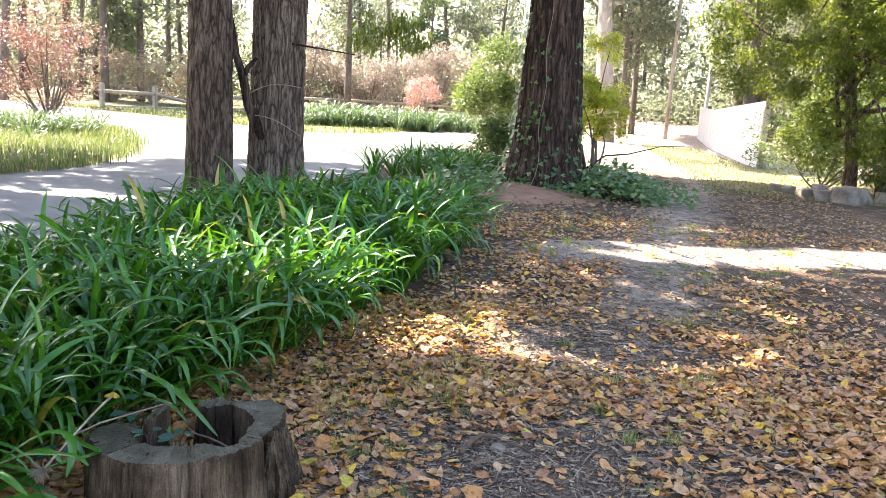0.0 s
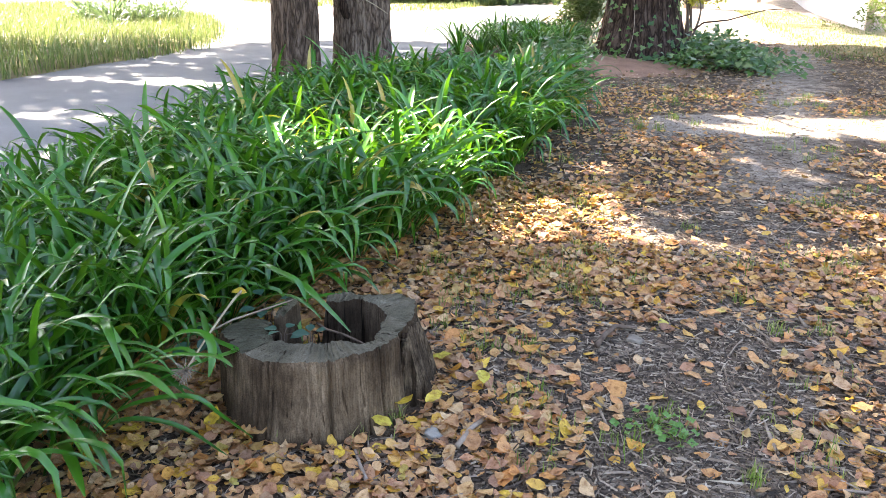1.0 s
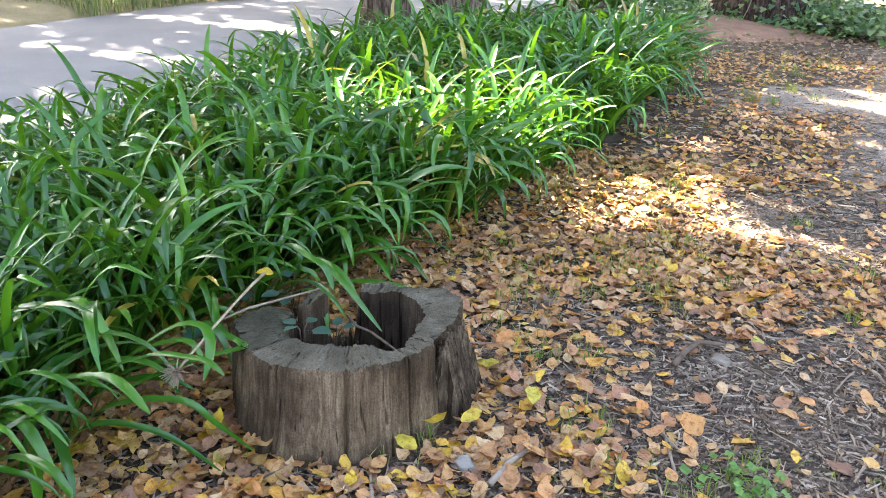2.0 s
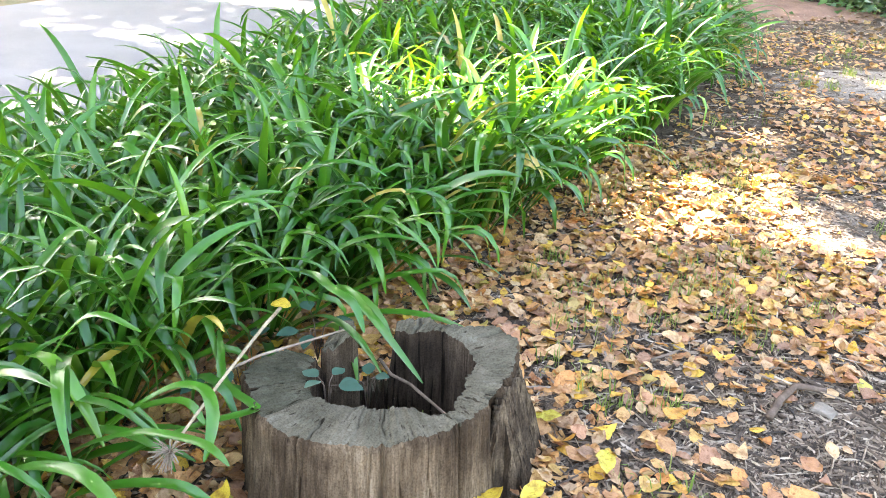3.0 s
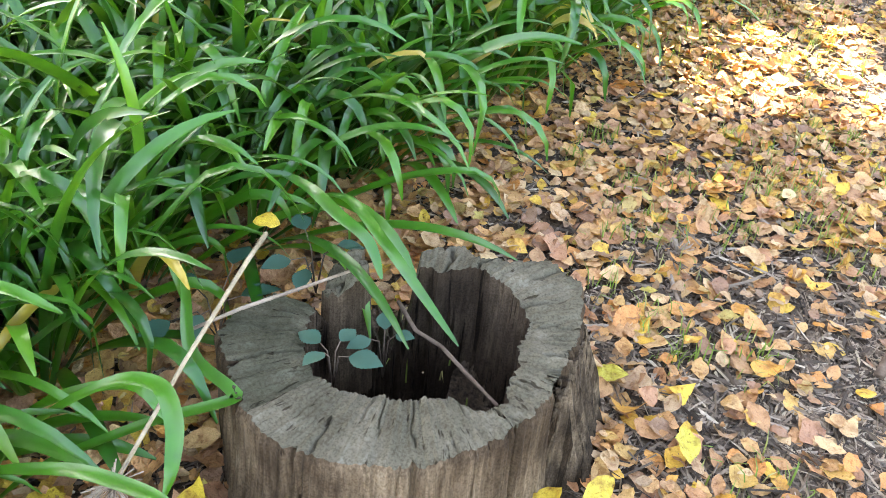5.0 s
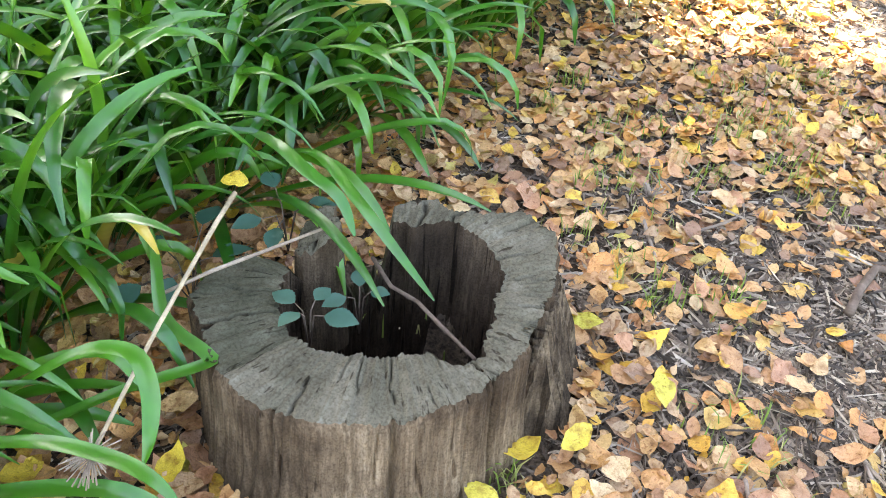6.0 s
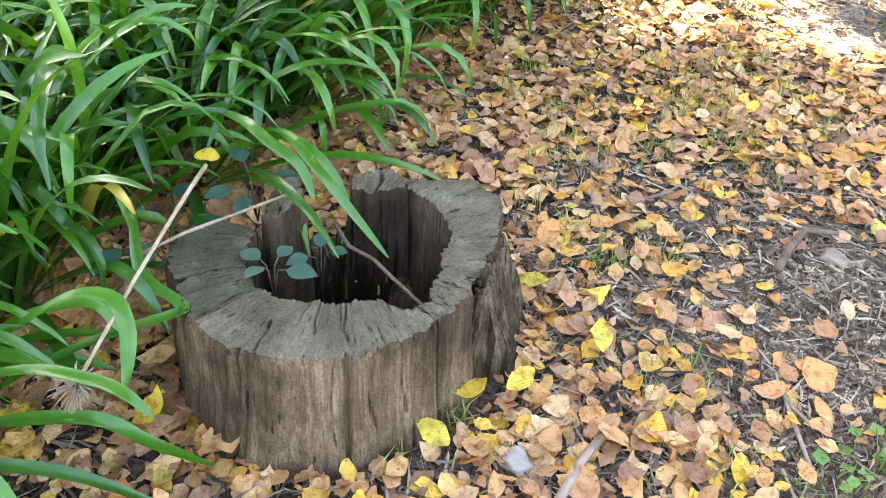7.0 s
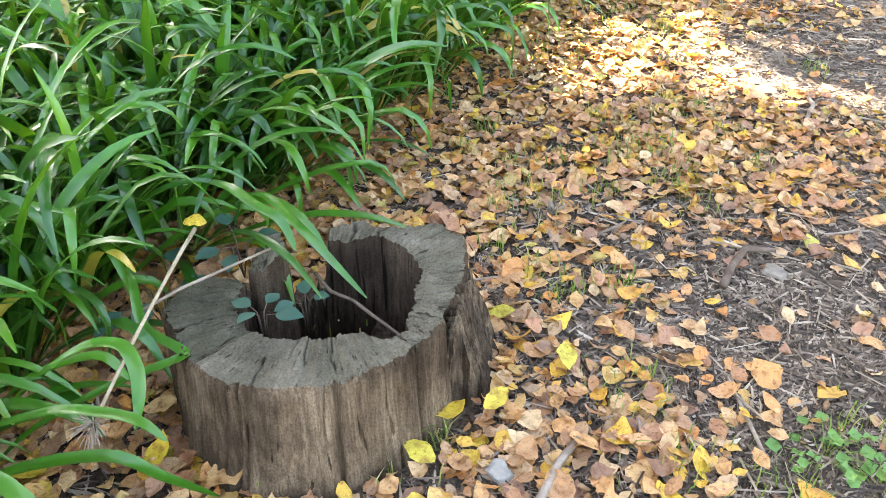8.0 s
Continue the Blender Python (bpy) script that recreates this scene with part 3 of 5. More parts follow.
def side_slab():
    """A fibrous slab of rotten sapwood, split off the trunk by a dark gap and spreading at the foot."""
    n, rows = 90, 34
    deg = np.linspace(-1, 45, n)
    ro = round_table(OUTER, deg)
    th = np.radians(deg)
    outer, inner = [], []
    for k in range(rows + 1):
        u = k / rows
        for d, a, rr in zip(deg, th, ro):
            edge = min(1.0, (d + 1) / 5, (45 - d) / 9)
            top = 0.215 - 0.10 * (1 - max(0, edge)) + 0.03 * noise.noise(Vector((d * 0.35, 4, 0))) + 0.018 * noise.noise(Vector((d * 1.3, 7, 0)))
            z = -0.05 + (top + 0.05) * u
            s = max(0.0, 1 - (z + 0.05) / 0.27)
            rib = 0.010 * noise.noise(Vector((d * 0.55, z * 5, 1))) + 0.007 * noise.noise(Vector((d * 1.6, z * 9, 5)))
            rad = rr + 0.006 + (0.085 * s ** 1.15) * max(0.15, edge) + rib * (0.7 + s)
            outer.append((rad * math.cos(a), rad * math.sin(a), z))
            rin = rad - 0.02 - 0.015 * s
            inner.append((rin * math.cos(a), rin * math.sin(a), z - 0.004))
    m = (rows + 1) * n
    faces = []
    for k in range(rows):
        for i in range(n - 1):
            a = k * n + i
            faces += [(a, a + 1, a + n + 1, a + n), (m + a, m + a + n, m + a + n + 1, m + a + 1)]
        a = k * n
        faces += [(a, a + n, m + a + n, m + a), (a + n - 1, m + a + n - 1, m + a + 2 * n - 1, a + 2 * n - 1)]
    a = rows * n
    faces += [(a + i, a + i + 1, m + a + i + 1, m + a + i) for i in range(n - 1)]
    piece("side_slab", mesh_of("side_slab", outer + inner, faces, mat_slab), stump, label="dark rotten fibrous slab split off the trunk")


side_slab()
v, f = sheet(np.linspace(-0.2, 0.2, 12), np.linspace(-0.2, 0.2, 12), -0.2, 0.03)
piece("hollow_floor", mesh_of("hollow_floor", v, f, mat_soil), stump)

# ---- strap-leaved plants ----
def strap(length, width, start, bend, kink, seed, segs=15, early=False):
    """One arching strap leaf in the xz plane, from the origin outwards."""
    r = np.random.default_rng(seed)
    ang = radians(start)
    x = z = y = 0.0
    verts, faces = [], []
    twist = r.normal(0, 0.35)
    sway = r.normal(0, 0.10)
    for i in range(segs + 1):
        u = i / segs
        w = 1.2 * width * min(1.0, 0.6 + 0.9 * u) * (1 - max(0, (u - 0.55) / 0.45) ** 3.6 * 0.86)
        d = Vector((math.sin(ang), 0, math.cos(ang)))
        nrm = Vector((-math.cos(ang), 0, math.sin(ang)))
        across = (Vector((0, 1, 0)) * math.cos(twist * u) + nrm * math.sin(twist * u))
        c = Vector((x, y, z))
        keel = nrm * (-w * 0.16)
        verts += [c - across * w / 2, c - across * w * 0.2 + keel * 0.8, c + across * w * 0.2 + keel * 0.8, c + across * w / 2]
        step = length / segs
        x += d.x * step
        z += d.z * step
        y += sway * step * u * 2
        ang += radians(bend) * (0.15 + 1.9 * u if early else 0.05 + 0.5 * u + 2.7 * u * u) / segs
        if kink and abs(u - kink) < 1.6 / segs:
            ang += radians(24)
        ang = min(ang, radians(172))
    for i in range(segs):
        for k in range(3):
            a = i * 4 + k
            faces.append((a, a + 1, a + 5, a + 4))
    return verts, faces


STRAPS = []
_r = np.random.default_rng(21)
for i in range(26):
    age = i / 25
    v, f = strap(_r.uniform(0.50, 0.76) * (1 - 0.12 * (age < 0.2)), _r.uniform(0.018, 0.026), 3 + 36 * age + _r.normal(0, 7), _r.uniform(50, 135) + 12 * age,
                 _r.choice([0, 0, 0, 0.64, 0.72, 0.8]), i)
    STRAPS.append((v, f))
STRAP_MESH = [mesh_of("strap_leaf", v, f, mat_strap_one) for v, f in STRAPS]


def clump_pose(k, count, r):
    """Where leaf k of a clump springs and how it turns; the outer leaves lean lower."""
    which = int(np.clip(round(25 * (k + r.random()) / count), 0, 25))
    yaw = k * 137.5 + r.normal(0, 18)
    s = r.uniform(0.8, 1.15)
    rad = 0.012 + 0.035 * k / count
    return which, Matrix.Translation((rad * math.cos(radians(yaw)), rad * math.sin(radians(yaw)), -0.01)) @ Matrix.Rotation(radians(yaw), 4, "Z") @ Matrix.Diagonal((s, s, s, 1))


def clump_mesh(seed, count):
    r = np.random.default_rng(seed)
    lists = []
    for k in range(count):
        which, m = clump_pose(k, count, r)
        lists.append(([m @ q for q in STRAPS[which][0]], STRAPS[which][1]))
    return mesh_of("foliage", *joined(lists), mat_strap)


CLUMPS = [clump_mesh(100 + i, 29 + i % 3 * 2) for i in range(9)]
AGA = "green strap-leaved clump with arching glossy leaves"


def clump_field(name, label, spots, seed, mat=None):
    """Many clumps, too far or too many to count, as one object."""
    r = np.random.default_rng(seed)
    lists = []
    for x, y, size in spots:
        m = np.array(pose(x, y, hz(x, y), r.normal(0, 4), r.normal(0, 4), r.uniform(0, 360)) @ Matrix.Scale(size, 4))
        me = CLUMPS[r.integers(len(CLUMPS))]
        co = np.empty(len(me.vertices) * 3)
        me.vertices.foreach_get("co", co)
        lists.append((co.reshape(-1, 3) @ m[:3, :3].T + m[:3, 3], np.array([p.vertices[:] for p in me.polygons])))
    off = np.cumsum([0] + [len(v) for v, _ in lists])
    v, f = np.concatenate([v for v, _ in lists]), np.concatenate([f + o for (_, f), o in zip(lists, off)])
    return tagged(new(name, mesh_of(name, v, f, mat or mat_strap)), label, "plants", kind="stuff")


def near_clump(x, y, size, r, group, count=20, label="green strap-leaved clump beside the stump, leaves arching over"):
    top = thing("strap_leaf_plant", label, "plant",
                pose(x, y, hz(x, y), r.normal(0, 4), r.normal(0, 4), r.uniform(0, 360)) @ Matrix.Scale(size, 4), group)
    for k in range(count):
        which, m = clump_pose(k, count, r)
        piece("strap_leaf", STRAP_MESH[which], top, m)
    return top


BED_EDGE = [(-4.0, -0.75), (-1.6, -0.6), (-0.75, -0.50), (-0.3, -0.46), (0.1, -0.44), (0.45, -0.36), (0.65, -0.27), (0.9, -0.20), (1.2, -0.10), (1.65, -0.02), (2.4, 0.05), (3.5, 0.12), (4.5, 0.18), (5.0, 0.10)]


def bed_right(y):
    return float(np.interp(y, [b[0] for b in BED_EDGE], [b[1] for b in BED_EDGE]))


def bed_left(y):
    return float(np.interp(y, [-4.0, -1.6, 0.2, 3.4, 4.4, 5.0], [-1.45, -1.5, -1.55, -1.6, -1.2, -0.6]))


def plant_bed():
    r = np.random.default_rng(5)
    step = 0.175
    rest = []
    y = -3.6
    row = 0
    while y < 4.95:
        x = bed_left(y) + (row % 2) * step / 2
        while x < bed_right(y) + 0.02:
            px, py = x + r.normal(0, 0.03), y + r.normal(0, 0.03)
            near = py < 1.3 and px > -0.95
            if (px - 0.13) ** 2 + (py + 0.2) ** 2 > 0.345 ** 2 and math.hypot(px - 0.6, py + 1.2) > 0.75:
                size = r.uniform(0.82, 1.08) * (1.0 if py > 0.6 else 0.95)
                if py > 3.0 or py < -1.5:
                    rest.append((px, py, size))
                else:
                    near_clump(px, py, size, r, "strap-leaf bed by the road", *((30,) if near else (22, AGA)))
            x += step
        y += step * 0.9
        row += 1
    for x, y, size in ((-0.50, -0.86, 0.9), (-0.42, -1.0, 0.85), (-0.40, -1.18, 0.85), (-0.52, -1.32, 0.95)):
        near_clump(x, y, size, r, "strap-leaf bed by the road", 28, "green strap-leaved clump spreading over the litter's edge")
    clump_field("strap_leaf_bed", "green strap-leaved bed running on along the road", rest, 6)


plant_bed()

# leaves that arch over and into the stump
def set_leaves(x, y, rows, label):
    top = thing("strap_leaf_plant", label, "plant", pose(x, y, hz(x, y)), "strap-leaf bed by the road")
    for i, (yaw, start, bend, length, kink) in enumerate(rows):
        v, f = strap(length, 0.023, start, bend, kink, 900 + i, early=True)
        piece("strap_leaf", mesh_of("strap_leaf", v, f, mat_strap_one), top, pose(0.02 * math.cos(radians(yaw)), 0.02 * math.sin(radians(yaw)), 0, 0, 0, yaw))


set_leaves(-0.40, 0.10, [(-24, 52, 30, 0.60, 0.72), (-30, 46, 62, 0.76, 0), (6, 56, 60, 0.62, 0), (22, 48, 70, 0.66, 0.8), (45, 40, 80, 0.62, 0), (-55, 55, 40, 0.48, 0), (75, 25, 90, 0.6, 0), (110, 15, 80, 0.6, 0), (160, 30, 80, 0.5, 0), (-110, 45, 60, 0.45, 0), (30, 20, 100, .6, 0), (-8, 30, 110, .6, 0)],
           "green strap-leaved clump with long leaves drooping into the stump")
set_leaves(-0.30, 0.52, [(-20, 48, 80, 0.5, 0), (5, 45, 85, 0.48, 0), (25, 40, 90, 0.5, 0.75), (-45, 45, 80, 0.5, 0), (50, 30, 90, 0.6, 0), (90, 20, 90, 0.6, 0), (140, 30, 80, 0.6, 0), (-80, 50, 60, 0.5, 0)],
           "green strap-leaved clump arching over the leaf litter")
set_leaves(-0.50, -0.36, [(-6, 46, 30, 0.56, 0.76), (16, 52, 95, 0.50, 0), (32, 40, 110, 0.50, 0.62), (-34, 50, 60, 0.50, 0), (55, 22, 90, 0.55, 0.75), (90, 14, 70, 0.6, 0), (-70, 38, 80, 0.5, 0), (130, 25, 70, 0.55, 0), (180, 40, 60, 0.5, 0), (70, 30, 60, .6, 0)],
           "green strap-leaved clump with folded outer leaves beside the stump")
set_leaves(-0.46, -0.68, [(14, 24, 105, 0.50, 0), (34, 40, 85, 0.46, 0), (25, 40, 95, 0.42, 0), (-45, 55, 60, 0.50, 0), (-34, 44, 90, 0.5, 0), (60, 30, 90, 0.5, 0), (120, 20, 80, 0.55, 0), (170, 40, 70, 0.5, 0), (-90, 45, 60, 0.5, 0)],
           "green strap-leaved clump with low spreading leaves over litter")



def laid_leaf(top, points, width):
    """One strap leaf laid along a smooth curve through the given points, keeled at the midrib."""
    p = [Vector(q) for q in points]
    line = []
    for i in range(len(p) - 1):
        a, b, c, d = p[max(i - 1, 0)], p[i], p[i + 1], p[min(i + 2, len(p) - 1)]
        for u in np.linspace(0, 1, 6)[: 6 if i == len(p) - 2 else 5]:
            line.append(0.5 * (2 * b + (c - a) * u + (2 * a - 5 * b + 4 * c - d) * u * u + (3 * b - a - 3 * c + d) * u ** 3))
    verts, faces, last = [], [], len(line) - 1
    for i, q in enumerate(line):
        u = i / last
        way = (line[min(i + 1, last)] - line[max(i - 1, 0)]).normalized()
        across = way.cross(Vector((0, 0, 1))).normalized()
        nrm = across.cross(way)
        w = 0.76 * width * min(1, 0.6 + u) * (1 - max(0, (u - 0.5) / 0.5) ** 3.4 * 0.86)
        verts += [q - across * w / 2, q - across * w * 0.2 - nrm * w * 0.13, q + across * w * 0.2 - nrm * w * 0.13, q + across * w / 2]
    for i in range(last):
        faces += [(i * 4 + k, i * 4 + k + 1, i * 4 + k + 5, i * 4 + k + 4) for k in range(3)]
    at = top.matrix_basis.translation
    piece("strap_leaf", mesh_of("strap_leaf", [q - at for q in verts], faces, mat_strap_one), top)


drooping = thing("strap_leaf_plant", "green strap-leaved plant with long leaves drooping into the stump", "plant", pose(-0.40, 0.13, 0), "strap-leaf bed by the road")
for width, line in ((0.030, [(-0.38, 0.15, 0.0), (-0.26, 0.10, 0.17), (-0.12, 0.03, 0.27), (0.01, -0.07, 0.285), (0.11, -0.125, 0.25), (0.195, -0.155, 0.195)]),
                    (0.034, [(-0.40, 0.11, 0.0), (-0.29, 0.05, 0.24), (-0.15, -0.06, 0.34), (-0.05, -0.12, 0.35), (0.02, -0.145, 0.338), (0.057, -0.167, 0.29)])):
    laid_leaf(drooping, line, width)
spreading = thing("strap_leaf_plant", "green strap-leaved plant with low folded leaves spreading over litter", "plant", pose(-0.37, -0.71, 0), "strap-leaf bed by the road")
for width, line in ((0.026, [(-0.36, -0.72, 0.0), (-0.26, -0.71, 0.22), (-0.10, -0.69, 0.325), (0.003, -0.68, 0.345), (0.065, -0.685, 0.35), (0.107, -0.694, 0.335)]),
                    (0.032, [(-0.37, -0.66, 0.0), (-0.27, -0.62, 0.2), (-0.15, -0.56, 0.315), (-0.08, -0.535, 0.33), (-0.03, -0.565, 0.318), (-0.005, -0.605, 0.29), (-0.003, -0.63, 0.255)]),
                    (0.028, [(-0.36, -0.69, 0.0), (-0.25, -0.63, 0.15), (-0.13, -0.53, 0.215), (-0.04, -0.452, 0.235), (-0.045, -0.435, 0.24), (-0.13, -0.41, 0.25), (-0.20, -0.33, 0.27), (-0.27, -0.25, 0.25)]),
                    (0.034, [(-0.36, -0.74, 0.0), (-0.22, -0.72, 0.17), (-0.055, -0.654, 0.205), (0.02, -0.62, 0.14), (0.079, -0.573, 0.055)]),
                    (0.030, [(-0.35, -0.79, 0.0), (-0.20, -0.78, 0.17), (-0.06, -0.72, 0.16), (0.05, -0.66, 0.05)]),
                    (0.036, [(-0.39, -0.82, 0.0), (-0.27, -0.82, 0.26), (-0.07, -0.83, 0.36), (0.06, -0.86, 0.33)]),
                    (0.030, [(-0.39, -0.62, 0.0), (-0.30, -0.57, 0.19), (-0.17, -0.50, 0.25), (-0.10, -0.51, 0.22)]),
                    (0.030, [(-0.40, -0.70, 0.0), (-0.36, -0.66, 0.3), (-0.27, -0.60, 0.46), (-0.17, -0.57, 0.44)]),
                    (0.028, [(-0.41, -0.74, 0.0), (-0.40, -0.78, 0.3), (-0.33, -0.80, 0.5), (-0.24, -0.79, 0.50)])):
    laid_leaf(spreading, line, width)

# ---- trees ----
def trunk_mesh(path, radii, mat, furrow, sides=72, rings=70, seed=0, butt=None):
    """A furrowed trunk along a path of (x, y, z)."""
    p = np.array(path, float)
    s = np.linspace(0, 1, rings) ** 1.15
    t = np.linspace(0, 1, len(p))
    cx, cy, cz = (np.interp(s, t, p[:, k]) for k in range(3))
    rad = np.interp(s, t, radii)
    verts = []
    for i in range(rings):
        for k in range(sides):
            a = 2 * math.pi * k / sides
            c, q = math.cos(a), math.sin(a)
            g = noise.noise(Vector((c * 5.5, q * 5.5, cz[i] * 1.6 + seed))) + 0.7 * noise.noise(Vector((c * 13, q * 13, cz[i] * 4.2 + seed)))
            g = -abs(g) * 1.3 + 0.3
            spread = rad[i] + furrow * g
            if butt:
                spread += butt * math.exp(-(cz[i] - cz[0]) / 0.35) * (0.6 + 0.4 * math.cos(5 * a + seed))
            verts.append((cx[i] + c * spread, cy[i] + q * spread, cz[i]))
    faces = []
    for i in range(rings - 1):
        for k in range(sides):
            a, b = i * sides + k, i * sides + (k + 1) % sides
            faces.append((a, b, b + sides, a + sides))
    return mesh_of("trunk", verts, faces, mat)


def limb(a, b, r0, r1, seed, bow=0.3, n=7):
    r = np.random.default_rng(seed)
    a, b = np.array(a, float), np.array(b, float)
    side = r.normal(0, bow, 3)
    pts = [a + (b - a) * u + side * math.sin(math.pi * u) for u in np.linspace(0, 1, n)]
    return tube(pts, np.linspace(r0, r1, n), 8, 0.1, seed)


# Gaps in the canopy, as the sunlit spots on the ground tell: centre, half axes, turn in degrees
GAPS = [(3.1, 5.25, 2.1, 0.50, 22), (0.18, 1.42, 0.62, 0.35, 32), (1.06, 1.78, 0.24, 0.18, 25), (1.09, 1.38, 0.07, 0.06, 0), (2.0, 1.5, 0.2, 0.03, 10), (0.5, 2.8, 0.25, 0.04, 20), (0.55, 4.35, 0.42, 0.2, 10),
        (3.0, 15.8, 1.6, 0.3, 5), (2.2, 6.6, 1.1, 0.05, 15), (3.9, 4.55, 0.9, 0.04, 20), (0.68, 0.19, -0.05, -0.07, 20)]


def shaded(gx, gy):
    """Whether the canopy closes over this spot, along the sun's way."""
    wob = np.array([noise.noise(Vector((x * 0.35, y * 0.35, 9.0))) for x, y in zip(gx, gy)]) * 2.6
    lim = np.where(gx > 4.6, 12.5, np.where(gx > -2.4, np.where(gx > 0.2, 15.5, 13.5), np.interp(gx, [-8, -6.6, -5.2, -3.8, -2.4], [6.0, 7.4, 10.5, 11.6, 11.8])))
    ok = (gy < lim) & (gy > -4.5 + wob) & (gx > -8.5 + wob) & (gx < 4.2 + wob + 0.42 * np.clip(gy - 3, 0, 20))
    for cx, cy, rx, ry, turn in GAPS:
        c, s = math.cos(radians(turn)), math.sin(radians(turn))
        u, w = (gx - cx) * c + (gy - cy) * s, -(gx - cx) * s + (gy - cy) * c
        ok &= (u / (rx + 0.14)) ** 2 + (w / (ry + 0.14)) ** 2 > 1
    streak = np.array([noise.noise(Vector((x * 0.38 + 3, y * 2.6, 2.0))) for x, y in zip(gx, gy)])
    ok &= ~((gx < -1.9) & (streak > 0.12))
    return ok


def canopy_points(n, seed):
    r = np.random.default_rng(seed)
    gx, gy = r.uniform(-10, 11, n), r.uniform(-6.5, 15.5, n)
    z = r.uniform(6.2, 10.5, n)
    k = z / math.tan(SUN_EL)
    thin = 0.58 * np.exp(-((gx - 1.6) / 1.6) ** 4 - ((gy - 2.6) / 1.5) ** 4)      # the crown opens here
    keep = shaded(gx, gy) & (r.random(n) > thin)
    return np.stack([gx + SUN_AZ.x * k, gy + SUN_AZ.y * k, z], 1)[keep]


tree_a = thing("gum_tree", "tall brown furrowed-bark tree beside the road", "tree", pose(-2.55, 5.3, hz(-2.5, 5.3)), "roadside trees")
tree_b = thing("gum_tree", "tall thick furrowed-bark tree with a forked dead shoot", "tree", pose(-2.06, 5.85, hz(-2, 5.85)), "roadside trees")
tree_c = thing("gum_tree", "massive dark-barked tree with ivy at its flared base", "tree", pose(0.56, 9.9, hz(0.5, 9.9)))
trunks = {
    tree_a: ([(0, 0, -0.1), (0, 0, 1), (-0.03, 0.05, 2.2), (-0.15, 0.2, 5), (-0.6, 0.4, 9)], [0.235, 0.218, 0.205, 0.18, 0.13], mat_bark_brown, 0.022, 0.05),
    tree_b: ([(0, 0, -0.1), (-0.01, 0, 1), (0.0, 0.03, 2.2), (0.15, 0.1, 5), (0.3, 0.5, 9)], [0.30, 0.272, 0.272, 0.24, 0.17], mat_bark, 0.03, 0.06),
    tree_c: ([(0, 0, -0.2), (-0.03, 0, 0.7), (-0.06, 0.05, 2.5), (-0.1, 0.1, 5), (0.2, 0.3, 9)], [0.70, 0.50, 0.385, 0.34, 0.24], mat_bark_dark, 0.045, 0.16)}
for ob, (path, radii, mat, furrow, butt) in trunks.items():
    piece("trunk", trunk_mesh(path, radii, mat, furrow, 84, 110, hash(len(path) * 7 + int(furrow * 1000)) % 50, butt), ob)
pts = canopy_points(88000, 31)
owner = np.argmin([np.hypot(pts[:, 0] - (ob.location.x + dx), pts[:, 1] - (ob.location.y + dy)) for ob, dx, dy in ((tree_a, -4, 0), (tree_b, 2, 1), (tree_c, 0, 2))], 0)
for i, ob in enumerate((tree_a, tree_b, tree_c)):
    mine = pts[owner == i] - np.array(ob.location)
    v, f = leaf_cloud(mine, 0.36, 0.20, np.random.default_rng(40 + i), 0.6)
    piece("crown", mesh_of("crown", v, f, mat_gum_leaf, False), ob)
    tip = trunks[ob][0][-1]
    r = np.random.default_rng(60 + i)
    pick = mine[r.choice(len(mine), 16, replace=False)]
    v, f = joined([limb((tip[0] * u, tip[1] * u, tip[2] * u), q, 0.07, 0.015, 70 + j) for j, (q, u) in enumerate(zip(pick, r.uniform(0.62, 0.98, 16)))])
    piece("limbs", mesh_of("limbs", v, f, trunks[ob][2]), ob)
# forked dead shoot beside the thicker trunk
fork = joined([tube([(-0.02, -0.2, 0.60), (-0.12, -0.30, 0.86), (-0.18, -0.34, 1.02), (-0.23, -0.35, 1.28), (-0.31, -0.35, 1.5), (-0.40, -0.33, 1.92), (-0.46, -0.3, 2.5)], [0.06, 0.055, 0.05, 0.046, 0.036, 0.03, 0.02], 9, 0.15, 3),
               tube([(-0.24, -0.35, 1.27), (-0.19, -0.35, 1.38), (-0.10, -0.33, 1.49)], [0.03, 0.028, 0.018], 8, 0.15, 4)])
piece("dead_shoot", mesh_of("dead_shoot", *fork, mat_bark_dark), tree_b, label="dark forked dead shoot")
for j, (z0, z1, y0) in enumerate(((1.02, 1.22, -0.36), (0.88, 0.74, -0.36))):
    arc = [(-0.34 + 0.72 * u, y0 + 0.08 * abs(u - 0.5), z0 + (z1 - z0) * u + 0.10 * math.sin(math.pi * u)) for u in np.linspace(0, 1, 12)]
    piece("dry_vine", mesh_of("dry_vine", *tube(arc, [0.004] * 12, 5), mat_stalk), tree_b, label="pale dry vine stem")
piece("side_twig", mesh_of("side_twig", *tube([(0.22, -0.2, 1.65), (0.5, -0.15, 1.62), (0.85, -0.1, 1.58)], [0.013, 0.01, 0.006], 6), mat_bark_dark), tree_b)


def lobed_leaf(size):
    out = [(0, 0), (0.35, -0.25), (0.52, 0.1), (0.3, 0.35), (0.22, 0.62), (0, 0.95), (-0.22, 0.62), (-0.3, 0.35), (-0.52, 0.1), (-0.35, -0.25)]
    return [(x * size, y * size, 0.06 * size * abs(x)) for x, y in out]


